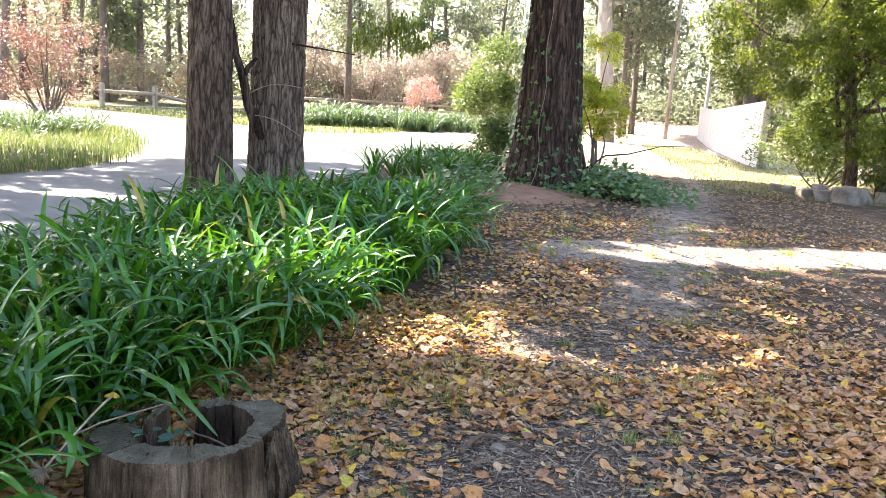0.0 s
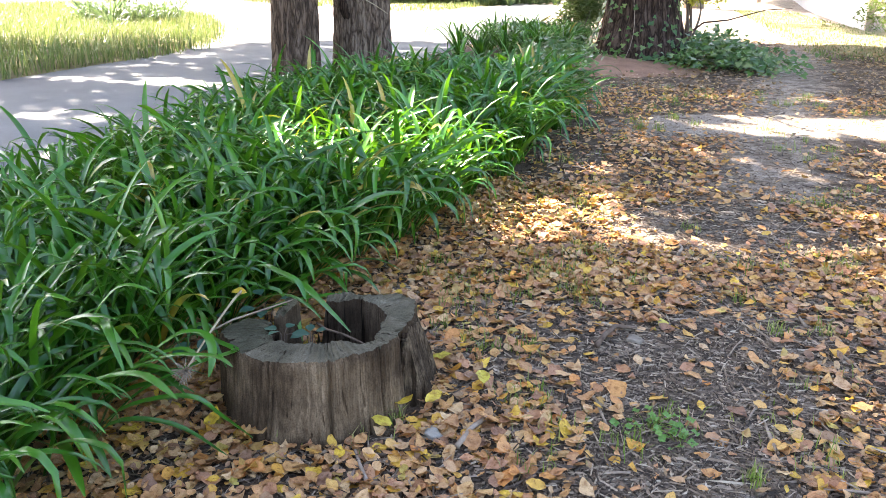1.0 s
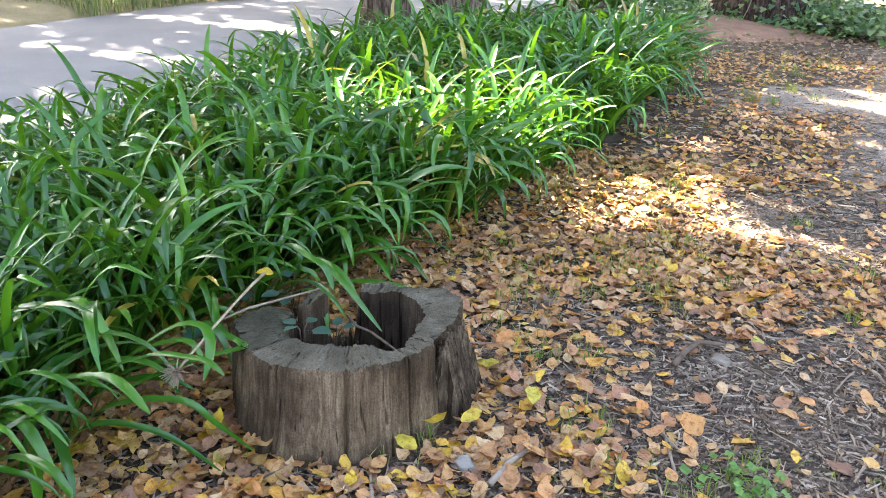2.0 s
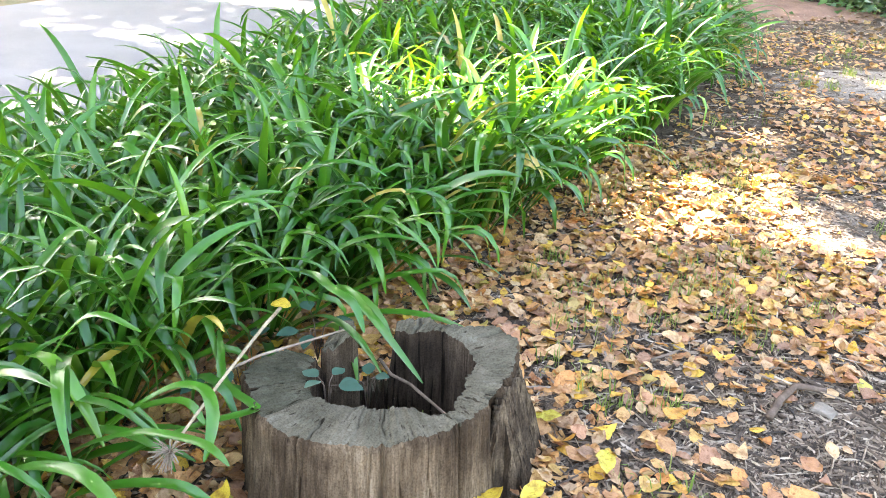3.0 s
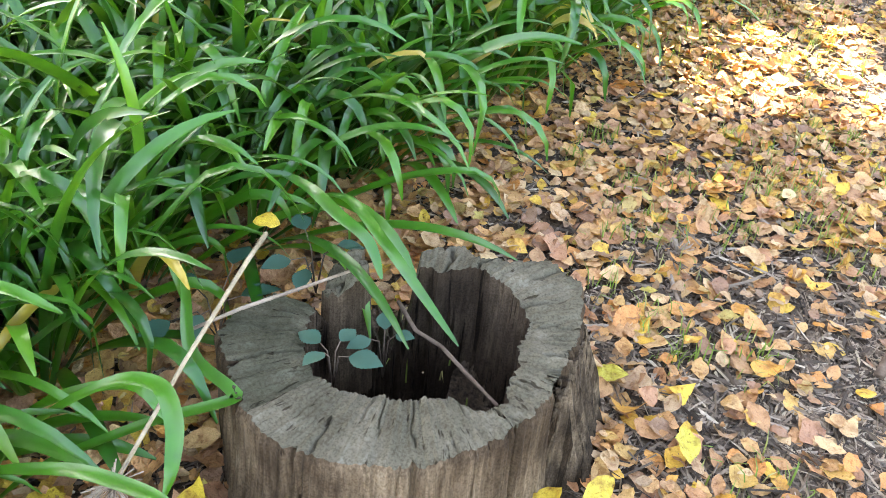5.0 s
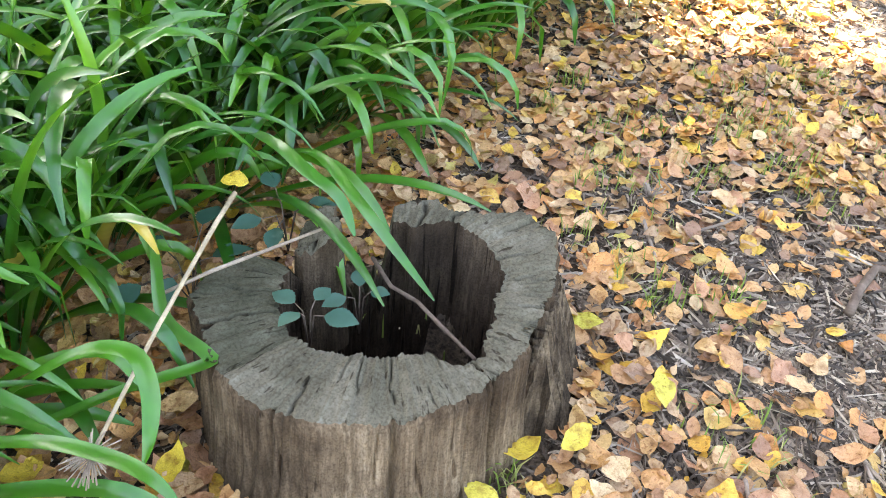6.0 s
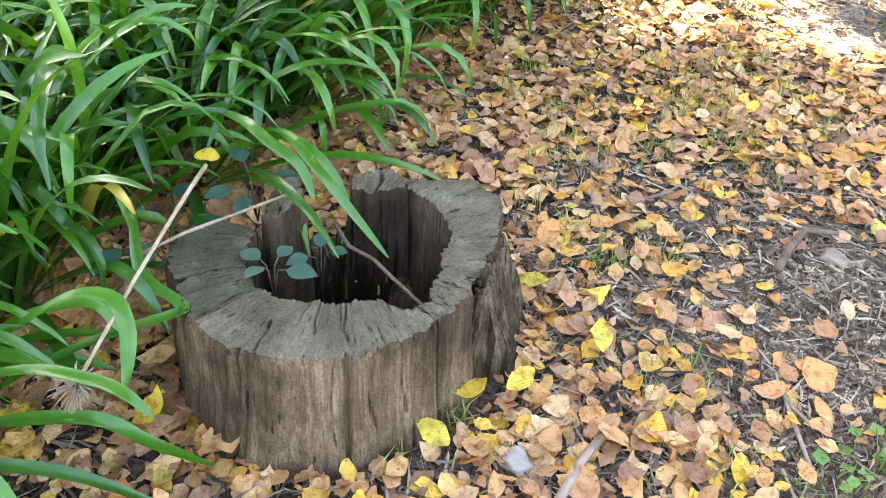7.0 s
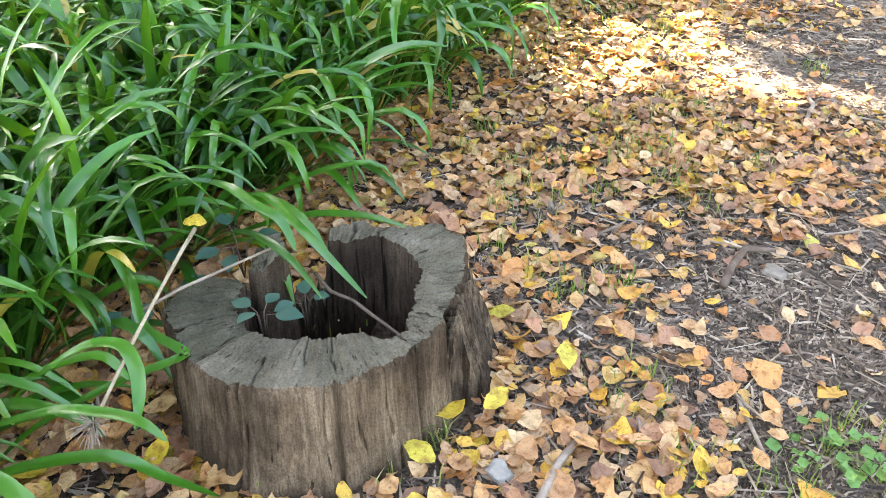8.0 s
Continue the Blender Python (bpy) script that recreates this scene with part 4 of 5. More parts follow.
def ivy(n, place, seed, size):
    """Lobed leaves, each set by place(r): a point and a facing."""
    r = np.random.default_rng(seed)
    verts, faces = [], []
    for _ in range(n):
        at, face = place(r)
        q = Vector(face).to_track_quat("Z", "Y").to_matrix().to_4x4() @ Matrix.Rotation(r.uniform(0, 6.28), 4, "Z")
        m = Matrix.Translation(at) @ q @ Matrix.Scale(r.uniform(0.6, 1.3), 4)
        k = len(verts)
        verts += [m @ Vector(p) for p in lobed_leaf(size)]
        faces += [(k, k + i, k + i + 1) for i in range(1, 9)]
    return mesh_of("ivy_leaves", verts, faces, mat_ivy, False)


def on_trunk(r):
    z = r.exponential(0.55) if r.random() < 0.7 else r.uniform(0, 2.6)
    a = r.choice([radians(205), radians(250), radians(330)]) + r.normal(0, 0.22 if z > 0.8 else 0.5)
    if r.random() < 0.4:
        z, a = r.uniform(0, 3.2), radians(203) + r.normal(0, 0.12)
    rad = np.interp(z, [0, 0.25, 0.7, 2.5], [0.92, 0.72, 0.56, 0.42]) + r.uniform(0, 0.05)
    return (rad * math.cos(a) - 0.04, rad * math.sin(a), z), (math.cos(a), math.sin(a), 0.4)


piece("ivy", ivy(430, on_trunk, 3, 0.06), tree_c, label="green climbing ivy leaves")
for a, seed in ((radians(262), 5),):
    path = [(np.interp(z, [0, 0.25, 0.7, 2.6], [0.93, 0.70, 0.545, 0.41]) * math.cos(a + 0.05 * math.sin(6 * z + seed)) - 0.04, np.interp(z, [0, 0.25, 0.7, 2.6], [0.93, 0.70, 0.545, 0.41]) * math.sin(a + 0.05 * math.sin(6 * z + seed)), z) for z in np.linspace(0, 2.9, 22)]
    piece("ivy_stem", mesh_of("ivy_stem", *tube(path, [0.0045] * 22, 6), mat_stick), tree_c, label="pale ivy stem")


def ivy_mat(r):
    side = r.random() < 0.55
    x, y = (r.normal(1.65, 0.42), r.normal(9.6, 0.5)) if side else (r.normal(-0.45, 0.33), r.normal(9.3, 0.5))
    return (x, y, hz(x, y) + abs(r.normal(0.08, 0.09)) + r.random() * 0.32 * math.exp(-((x - 1.5) / 0.5) ** 2)), (r.normal(0, 0.5), r.normal(-0.4, 0.5), 1)


tagged(new("ivy_ground_cover", ivy(3600, ivy_mat, 8, 0.07)), "dark green ivy carpeting the ground round the big tree", "ivy", kind="stuff")
# red earth mound at the foot of the big tree
bm = bmesh.new()
bmesh.ops.create_grid(bm, x_segments=36, y_segments=30, size=1)
for q in bm.verts:
    d = min(1, math.hypot(q.co.x, q.co.y))
    q.co = Vector((0.15 + 1.5 * q.co.x, 9.2 + 1.5 * q.co.y, 0))
    q.co.z = hz(q.co.x, q.co.y) - 0.02 + 0.17 * (1 - d) ** 1.0 + 0.02 * noise.noise(q.co * 3)
me = bpy.data.meshes.new("earth_mound")
bm.to_mesh(me)
bm.free()
me.materials.append(surface("red_earth", [(0.3, (0.22, 0.12, 0.08)), (0.7, (0.36, 0.21, 0.14))], 4, None, grain=50, depth=0.8))
me.polygons.foreach_set("use_smooth", [True] * len(me.polygons))
tagged(new("earth_mound", me), "bare reddish earth mound at the tree foot", "mound", kind="structure")


def bush(name, label, category, at, radius, tall, mat, n, leaf, seed, stems=6, bark=None, clumps=26, group="", gap=0.36):
    """A shrub: stems, and a crown of leaf clumps with gaps between."""
    r = np.random.default_rng(seed)
    x, y = at
    top = thing(name, label, category, pose(x, y, hz(x, y)), group)
    centres = in_ball(clumps, r) * [radius, radius, tall * 0.48] + [0, 0, tall * 0.54]
    own = r.integers(0, clumps, n)
    size = r.uniform(0.6, 1.2, clumps)[own][:, None]
    p = centres[own] + in_ball(n, r, 0.8) * size * gap * radius
    p = p[p[:, 2] > 0.02]
    v, f = leaf_cloud(p, leaf, leaf * 0.42, r, 0.2)
    piece("crown", mesh_of("crown", v, f, mat, False), top)
    lists = [limb((r.normal(0, 0.05), r.normal(0, 0.05), -0.05), centres[r.integers(clumps)], 0.018 * tall ** 0.5, 0.005, seed * 31 + i, 0.12, 6) for i in range(stems)]
    for q in lists:
        piece("stem", mesh_of("stem", *q, bark or mat_far_bark), top)
    return top


# overhanging feathery tree by the fence
feather = thing("feathery_tree", "bright green feathery-leaved tree overhanging a stone edging", "tree", pose(5.75, 13.9, hz(5.7, 13.9)))
r = np.random.default_rng(17)
cl = []
while len(cl) < 430:
    p = in_ball(1, r)[0] * [3.4, 2.2, 3.7] + [0.3, 0, 3.5]
    floor_z = np.interp(p[0], [-3.4, -2.9, -2.1, -1.3, -0.6, 0.6, 3], [4.2, 2.5, 1.85, 1.25, 0.55, 0.35, 0.3])
    if p[2] > floor_z:
        cl.append(p)
cl = np.array(cl)
own = r.integers(0, len(cl), 92000)
p = cl[own] + in_ball(92000, r, 0.8) * r.uniform(0.2, 0.42, len(cl))[own][:, None]
v, f = leaf_cloud(p, 0.085, 0.036, r, 0.45)
piece("crown", mesh_of("crown", v, f, mat_fresh_leaf, False), feather)
v, f = joined([tube([(0.15, 0, -0.1), (0.1, 0, 0.8), (-0.1, 0, 1.9), (-0.3, 0.1, 3.4), (-0.3, 0.1, 5.5)], [0.13, 0.115, 0.1, 0.08, 0.05], 14, 0.12, 5),
               tube([(0.85, 0.1, -0.1), (0.8, 0.1, 0.7), (0.9, 0, 1.8), (1.2, 0, 4)], [0.22, 0.19, 0.16, 0.08], 14, 0.12, 6)]
              + [limb((-0.2, 0, 1 + 0.25 * j), cl[(j * 13) % len(cl)], 0.05, 0.012, 400 + j) for j in range(14)])
piece("trunk", mesh_of("trunk", v, f, mat_bark), feather)

# shrubs round the big tree and across the road
bush("yellow_shrub", "sunlit yellow-green shrub behind the big tree", "shrub", (1.2, 14.6), 0.62, 3.0, mat_lime_leaf, 5200, 0.10, 51, gap=0.45)
bush("green_shrub", "mid-green leafy shrub at the road's edge", "shrub", (-1.25, 17.0), 1.1, 2.7, mat_gum_leaf, 6200, 0.12, 52, gap=0.45)
bush("green_shrub", "mid-green leafy shrub behind the ivy-clad tree", "shrub", (-0.6, 13.2), 0.6, 1.1, mat_gum_leaf, 2400, 0.10, 53, gap=0.5)
bush("green_shrub", "dark green leafy shrub under the feathery tree", "shrub", (5.6, 15.0), 1.3, 1.7, mat_gum_leaf, 5200, 0.09, 57, gap=0.42)
bush("green_shrub", "small dark green shrub behind the edging stones", "shrub", (6.9, 13.4), 0.8, 1.2, mat_gum_leaf, 3000, 0.09, 58, gap=0.42)
bush("green_shrub", "dense dark green shrub beside the white fence", "shrub", (6.9, 17.2), 1.5, 2.5, mat_gum_leaf, 9000, 0.11, 157, gap=0.45)
bush("green_shrub", "dense dark green shrub in the shade of the feathery tree", "shrub", (8.3, 15.6), 1.5, 2.3, mat_gum_leaf, 8000, 0.11, 158, gap=0.45)
bush("copper_shrub", "copper-red leaved shrub with bare spreading stems on the verge", "shrub", (-13.8, 18.2), 1.75, 3.4, mat_red_leaf, 6000, 0.10, 54, 22, mat_far_bark, 90, gap=0.26)
for i in range(11):
    bush("mauve_bush", "brownish mauve twiggy bush beyond the road", "bush", (-22.5 + i * 1.55, 56 + 2.5 * math.sin(i * 2.1)), 1.9, 4.6 + 0.8 * math.sin(i), mat_mauve_leaf, 3600, 0.2, 80 + i, 14, clumps=40, group="bushes along the far fence")
for i in range(3):
    bush("cream_bush", "pale pinkish bare-twigged bush behind the rail fence", "bush", (-27.5 + i * 2.2, 43 + i * 0.8), 1.6, 3.1, mat_cream_leaf, 1500, 0.22, 95 + i, 40, mat_timber, 40, group="pale bushes")
bush("pink_bush", "small pink-leaved bush beyond the far bed", "bush", (-10.5, 50), 1.3, 2.9, foliage("pink_leaf", [(0, (0.5, 0.25, 0.22)), (1, (0.6, 0.36, 0.3))], 0.4, tint=(0.6, 0.3, 0.28)), 1500, 0.16, 99)
# drooping spray of leaves that hangs into view over the road
r = np.random.default_rng(71)
p = np.concatenate([np.array([-1.72 + 0.42 * math.sin(2.4 * i), 9 + 0.4 * math.cos(3 * i), 1.98 + 0.16 * math.sin(1.7 * i)]) + in_ball(70, r) * [0.24, 0.24, 0.16] for i in range(12)])
spray = thing("hanging_branch", "drooping bright green leafy branch over the road", "branch", pose(0, 0, 0))
v, f = leaf_cloud(p, 0.10, 0.03, r, 1.0)
piece("leaves", mesh_of("leaves", v, f, mat_fresh_leaf, False), spray)
piece("stem", mesh_of("stem", *tube([(-1.9, 7.0, 5.0), (-1.85, 8.2, 3.6), (-1.75, 8.9, 2.4), (-1.7, 9.0, 1.95)], [0.03, 0.02, 0.012, 0.005], 6), mat_far_bark), spray)

# ---- woods all round ----
def wood_tree(seed, tall, girth, mat, leaves=2600, bark=mat_far_bark, low=0.3):
    r = np.random.default_rng(seed)
    top = thing("woodland_tree", "tall slender woodland tree with thin grey-green crown", "tree", pose(0, 0, -200), "woods beyond the road and path")
    bend = r.normal(0, 0.03 * tall, 2)
    path = [(bend[0] * u * u, bend[1] * u * u, tall * u - 0.2) for u in np.linspace(0, 1, 9)]
    lists = [tube(path, np.linspace(girth, girth * 0.25, 9), 10, 0.1, seed)]
    centres = []
    for j in range(16):
        u = r.uniform(low, 0.95)
        a = r.uniform(0, 6.28)
        reach = tall * r.uniform(0.06, 0.17)
        q = np.array([bend[0] * u * u + reach * math.cos(a), bend[1] * u * u + reach * math.sin(a), tall * (u + r.uniform(0.0, 0.09))])
        centres.append(q)
        lists.append(limb((bend[0] * u * u, bend[1] * u * u, tall * u), q, girth * 0.28, 0.02, seed + j, 0.2, 5))
    piece("trunk", mesh_of("trunk", *joined(lists), bark), top)
    own = r.integers(0, 16, leaves)
    p = np.array(centres)[own] + in_ball(leaves, r, 0.8) * tall * 0.085
    v, f = leaf_cloud(p, 0.34, 0.13, r, 0.6)
    piece("crown", mesh_of("crown", v, f, mat, False), top)
    return top


KINDS = [wood_tree(201, 15, 0.22, mat_wood_leaf), wood_tree(202, 18, 0.3, mat_wood_leaf, 3000), wood_tree(203, 12, 0.16, mat_wood_leaf, 2600, low=0.12), wood_tree(204, 10, 0.2, mat_dark_leaf, 3600, low=0.06)]
gum = wood_tree(205, 17, 0.46, mat_wood_leaf, 2400, mat_pale_bark, 0.34)
tagged(gum, "pale smooth-barked gum tree leaning over the path", "tree")
gum.matrix_basis = pose(1.5, 38.5, hz(1.5, 38), 0, -5, 0)


def shade_crown(tree, y0, y1, n, seed):
    """An unseen high crown added on the path's far side, so that its shade falls along the white fence."""
    r = np.random.default_rng(seed)
    gy = r.uniform(y0, y1, n)
    gx = 5.68 + (gy - 22) * 0.0507 + r.uniform(-0.05, 2.3, n)
    z = r.uniform(7.5, 11, n)
    k = (z + 0.6) / math.tan(SUN_EL)
    p = np.stack([gx + SUN_AZ.x * k, gy + SUN_AZ.y * k, z], 1) - np.array(tree.matrix_basis.translation)
    v, f = leaf_cloud(p, 0.5, 0.3, r, 0.5)
    piece("outer_crown", mesh_of("outer_crown", v, f, mat_gum_leaf, False), tree)
    lists = [limb((0, 0, 6 + 0.3 * i), p[i * 97 % n], 0.08, 0.02, seed + i) for i in range(9)]
    piece("limbs", mesh_of("limbs", *joined(lists), mat_far_bark), tree)


shade_crown(gum, 38, 55, 3600, 401)
# Added tree, out of sight behind the big trunk, only to carry fence shade
hidden = wood_tree(206, 14, 0.3, mat_wood_leaf, 1800, mat_far_bark, 0.5)
tagged(hidden, "unseen tree added behind the ivy-clad tree to shade the fence", "tree")
hidden.matrix_basis = pose(-0.46, 27, hz(-0.46, 27))
shade_crown(hidden, 19.5, 38.5, 4000, 402)


def plant_woods():
    r = np.random.default_rng(77)
    made = 0
    for _ in range(900):
        if made > 170:
            break
        a, d = r.uniform(-180, 180), r.uniform(48, 130)
        if abs(a) > 48 and r.random() < 0.72:
            continue
        x, y = 1.3 + d * math.sin(radians(a)), -2.4 + d * math.cos(radians(a))
        if y > 5 and (-7.5 < x < 0.1 * y + 4) and y < 75:
            continue
        k = KINDS[r.choice([0, 1, 2, 2, 0])] if a < -18 else KINDS[r.choice([0, 1, 0, 2])]
        copy_thing(k, pose(x, y, hz(x, y), 0, r.normal(0, 2), r.uniform(0, 360)) @ Matrix.Scale(r.uniform(0.8, 1.25), 4))
        made += 1
    for i in range(26):
        x, y = r.uniform(9.0, 18), r.uniform(38, 62)
        copy_thing(KINDS[r.choice([0, 1, 2])], pose(x, y, hz(x, y), 0, r.normal(0, 2), r.uniform(0, 360)) @ Matrix.Scale(r.uniform(0.7, 1.0), 4))
    for x, y, s in ((2.3, 47, 0.9), (2.6, 49, 0.8), (3.1, 50, 0.9), (1.8, 52, 0.9), (-24.5, 62, 1.0), (-14, 70, 1.0), (-38, 60, 1.0)):
        copy_thing(KINDS[3 if x < -10 else 0], pose(x, y, hz(x, y), 0, 0, x * 57) @ Matrix.Scale(s, 4))


plant_woods()
for i, k in enumerate(KINDS):
    x, y = (-8.5, 62, 24, -44)[i], (74, 70, 64, 50)[i]
    k.matrix_basis = pose(x, y, hz(x, y))
# low scrub closing the foot of the woods
r = np.random.default_rng(88)
v_all = []
for i in range(420):
    a, d = r.uniform(-180, 180), r.uniform(62, 120)
    if r.random() < 0.6:
        a = r.uniform(-42, 42)
    x, y = 1.3 + d * math.sin(radians(a)), -2.4 + d * math.cos(radians(a))
    v_all.append(in_ball(150, r, 0.8) * [3.2, 3.2, 2.4] + [x, y, hz(x, y) + 1.4])
v, f = leaf_cloud(np.concatenate(v_all), 0.55, 0.28, r, 0.3)
tagged(new("woodland_scrub", mesh_of("woodland_scrub", v, f, mat_wood_leaf, False)), "grey-green scrub at the foot of the woods", "scrub", kind="stuff")
v_all = []
for i in range(330):
    a, d = r.uniform(-45, 45) if i < 230 else r.uniform(-180, 180), r.uniform(85, 150)
    x, y = 1.3 + d * math.sin(radians(a)), -2.4 + d * math.cos(radians(a))
    v_all.append(in_ball(170, r, 0.9) * [5, 5, 4] + [x, y, hz(x, y) + r.uniform(1, 11)])
v, f = leaf_cloud(np.concatenate(v_all), 0.9, 0.45, r, 0.3)
tagged(new("distant_woods", mesh_of("distant_woods", v, f, mat_wood_leaf, False)), "hazy grey-green foliage of distant woods", "woods", kind="stuff")

# ---- fences, poles, stones ----
fence = thing("white_fence", "white painted ribbed sheet fence with grey end posts", "fence", pose(0, 0, 0))
P0, P1 = Vector((5.68, 22.0, 0)), Vector((7.15, 51.0, 0))
panels = 14
for i in range(panels):
    a, b = P0.lerp(P1, i / panels), P0.lerp(P1, (i + 1) / panels)
    n = 24
    verts, faces = [], []
    for k in range(n + 1):
        q = a.lerp(b, k / n * 0.995)
        rib = 0.012 if k % 6 in (0, 1) else -0.012
        g = hz(q.x, q.y)
        for off in (rib - 0.004, rib + 0.004):
            for z in (g - 0.05, g + 1.90):
                verts.append((q.x + off, q.y, z))
    for k in range(n):
        o = k * 4
        faces += [(o, o + 4, o + 5, o + 1), (o + 2, o + 3, o + 7, o + 6), (o + 1, o + 5, o + 7, o + 3)]
    piece("sheet_panel", mesh_of("sheet_panel", verts, faces, mat_fence_white, False), fence)


def box_bm(x, y, z, sx, sy, sz, bevel=0.01):
    bm = bmesh.new()
    bmesh.ops.create_cube(bm, size=1)
    bmesh.ops.scale(bm, vec=(sx, sy, sz), verts=bm.verts)
    bmesh.ops.bevel(bm, geom=bm.edges[:], offset=bevel, segments=2, affect="EDGES")
    bmesh.ops.translate(bm, vec=(x, y, z), verts=bm.verts)
    return bm


part("end_post", box_bm(5.72, 21.85, hz(5.7, 21.85) + 0.8, 0.16, 0.16, 1.75), mat_timber, fence, "grey weathered timber post")

rail = thing("rail_fence", "weathered post-and-rail fence with a fallen rail", "fence", pose(0, 0, 0))
posts = [(-21.5, 32.6), (-20.9, 36.2), (-20.2, 39.5), (-19.5, 44), (-18.8, 49), (-16.5, 52.5), (-13.5, 52.8), (-10.5, 53), (-7.6, 53.2)]
for x, y in posts:
    part("post", box_bm(x, y, hz(x, y) + 0.55, 0.2, 0.2, 1.3, 0.03), mat_timber, rail)
for (xa, ya), (xb, yb) in zip(posts, posts[1:]):
    for za in (0.82, 0.12 if ya < 40 else 0.45):
        drop = 0.45 if (ya > 36 and ya < 37 and za > 0.5) else 0.0
        path = [(xa + (xb - xa) * u, ya + (yb - ya) * u, hz(xa, ya + (yb - ya) * u) + za - drop * u) for u in np.linspace(-0.03, 1.03, 6)]
        piece("rail", mesh_of("rail", *tube(path, [0.085] * 6, 8, 0.15, int(ya)), mat_timber), rail)

for x, y, tall, rad, mat, label in ((7.55, 50.5, 4.75, 0.12, mat_steel, "slim galvanised steel pole above the fence"), (4.85, 45.0, 12.0, 0.11, mat_pale_bark, "slender grey timber pole beside the path")):
    pole = thing("pole", label, "pole", pose(x + 0.1, y + 2, hz(x, y + 2)))
    piece("shaft", mesh_of("shaft", *tube([(0, 0, -0.3), (0, 0, tall * 0.5), (0, 0, tall)], [rad, rad * 0.93, rad * 0.85], 14), mat), pole)
    piece("cap", mesh_of("cap", *tube([(0, 0, tall), (0, 0, tall + 0.04)], [rad, rad * 0.6], 14), mat), pole)


def stone(x, y, sx, sy, sz, seed, label="rough grey edging stone half sunk in soil", name="edging_stone", cat="stone", group="stone edging", mat=None):
    bm = bmesh.new()
    bmesh.ops.create_icosphere(bm, subdivisions=3, radius=1)
    for q in bm.verts:
        d = q.co.normalized()
        q.co = Vector((max(-.72, min(.72, d.x)), max(-.72, min(.72, d.y)), max(-.7, min(.66, d.z)))) * (1 + 0.34 * noise.noise(d * 1.5 + Vector((seed, 0, 0))) + 0.09 * noise.noise(d * 5 + Vector((seed, 3, 0))))
        q.co = Vector((q.co.x * sx, q.co.y * sy, q.co.z * sz))
    me = bpy.data.meshes.new(name)
    bm.to_mesh(me)
    bm.free()
    me.materials.append(mat or mat_stone)
    me.polygons.foreach_set("use_smooth", [True] * len(me.polygons))
    ob = new(name, me)
    ob.matrix_basis = pose(x, y, hz(x, y) + sz * 0.45, 0, 0, seed * 37 % 360)
    return tagged(ob, label, cat, group)


for i, (x, y, sx, sy, sz) in enumerate(((5.45, 12.15, .36, .28, .24), (5.08, 12.4, .24, .2, .16), (4.88, 12.75, .2, .18, .15), (4.72, 13.2, .18, .16, .13), (6.2, 12.6, .28, .22, .17), (4.6, 13.7, .16, .15, .12), (5.15, 12.9, .24, .18, .2))):
    stone(x, y, sx, sy, sz, i + 1)
stone(0.518, -0.348, 0.034, 0.027, 0.02, 4, "small pale grey pebble among fallen leaves", "pebble", "pebble", "", surface("pale_pebble", [(0.3, (0.26, 0.235, 0.20)), (0.7, (0.38, 0.345, 0.29))], 30, None, grain=90, fine=0.15))

# ---- more strap-leaved plants in the distance ----
r = np.random.default_rng(61)
clump_field("tree_bed_plants", "green strap-leaved clumps between the road and the big tree", [(r.uniform(-2.05, -0.6), r.uniform(9.6, 13.2), r.uniform(0.75, 1.0)) for _ in range(40)], 9)
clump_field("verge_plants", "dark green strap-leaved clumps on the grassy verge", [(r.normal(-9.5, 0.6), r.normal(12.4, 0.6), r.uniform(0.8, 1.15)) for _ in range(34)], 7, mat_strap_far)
u = r.random(150)
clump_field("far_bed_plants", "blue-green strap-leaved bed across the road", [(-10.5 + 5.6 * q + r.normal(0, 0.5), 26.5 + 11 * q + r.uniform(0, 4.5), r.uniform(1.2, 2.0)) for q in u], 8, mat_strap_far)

# ---- grass ----
def blades(points, tall, wide, r):
    n = len(points)
    yaw, lean = r.uniform(0, 6.283, n), np.abs(r.normal(0.4, 0.35, n))
    d = np.stack([np.cos(yaw), np.sin(yaw), 0 * yaw], 1)
    side = np.stack([-np.sin(yaw), np.cos(yaw), 0 * yaw], 1) * wide / 2
    h = (tall * r.uniform(0.5, 1.3, n))[:, None]
    up = np.array([0, 0, 1.0])
    mid = points + d * h * 0.35 * np.sin(lean)[:, None] + up * h * 0.6
    tip = points + d * h * np.sin(lean)[:, None] * 1.05 + up * h * (0.55 + 0.45 * np.cos(lean * 1.6))[:, None]
    verts = np.stack([points - side, points + side, mid + side * 0.8, mid - side * 0.8, tip], 1).reshape(-1, 3)
    i = np.arange(n)[:, None] * 5
    quads = (i + [0, 1, 2, 3]).tolist()
    tris = (i + [3, 2, 4]).tolist()
    return verts, quads + tris


def grass(name, label, xy, tall, wide, seed, mat=None):
    r = np.random.default_rng(seed)
    p = np.column_stack([xy, height(xy[:, 0], xy[:, 1])])
    v, f = blades(p, tall, wide, r)
    return tagged(new(name, mesh_of(name, v, f, mat or mat_grass, False)), label, "grass", kind="stuff")


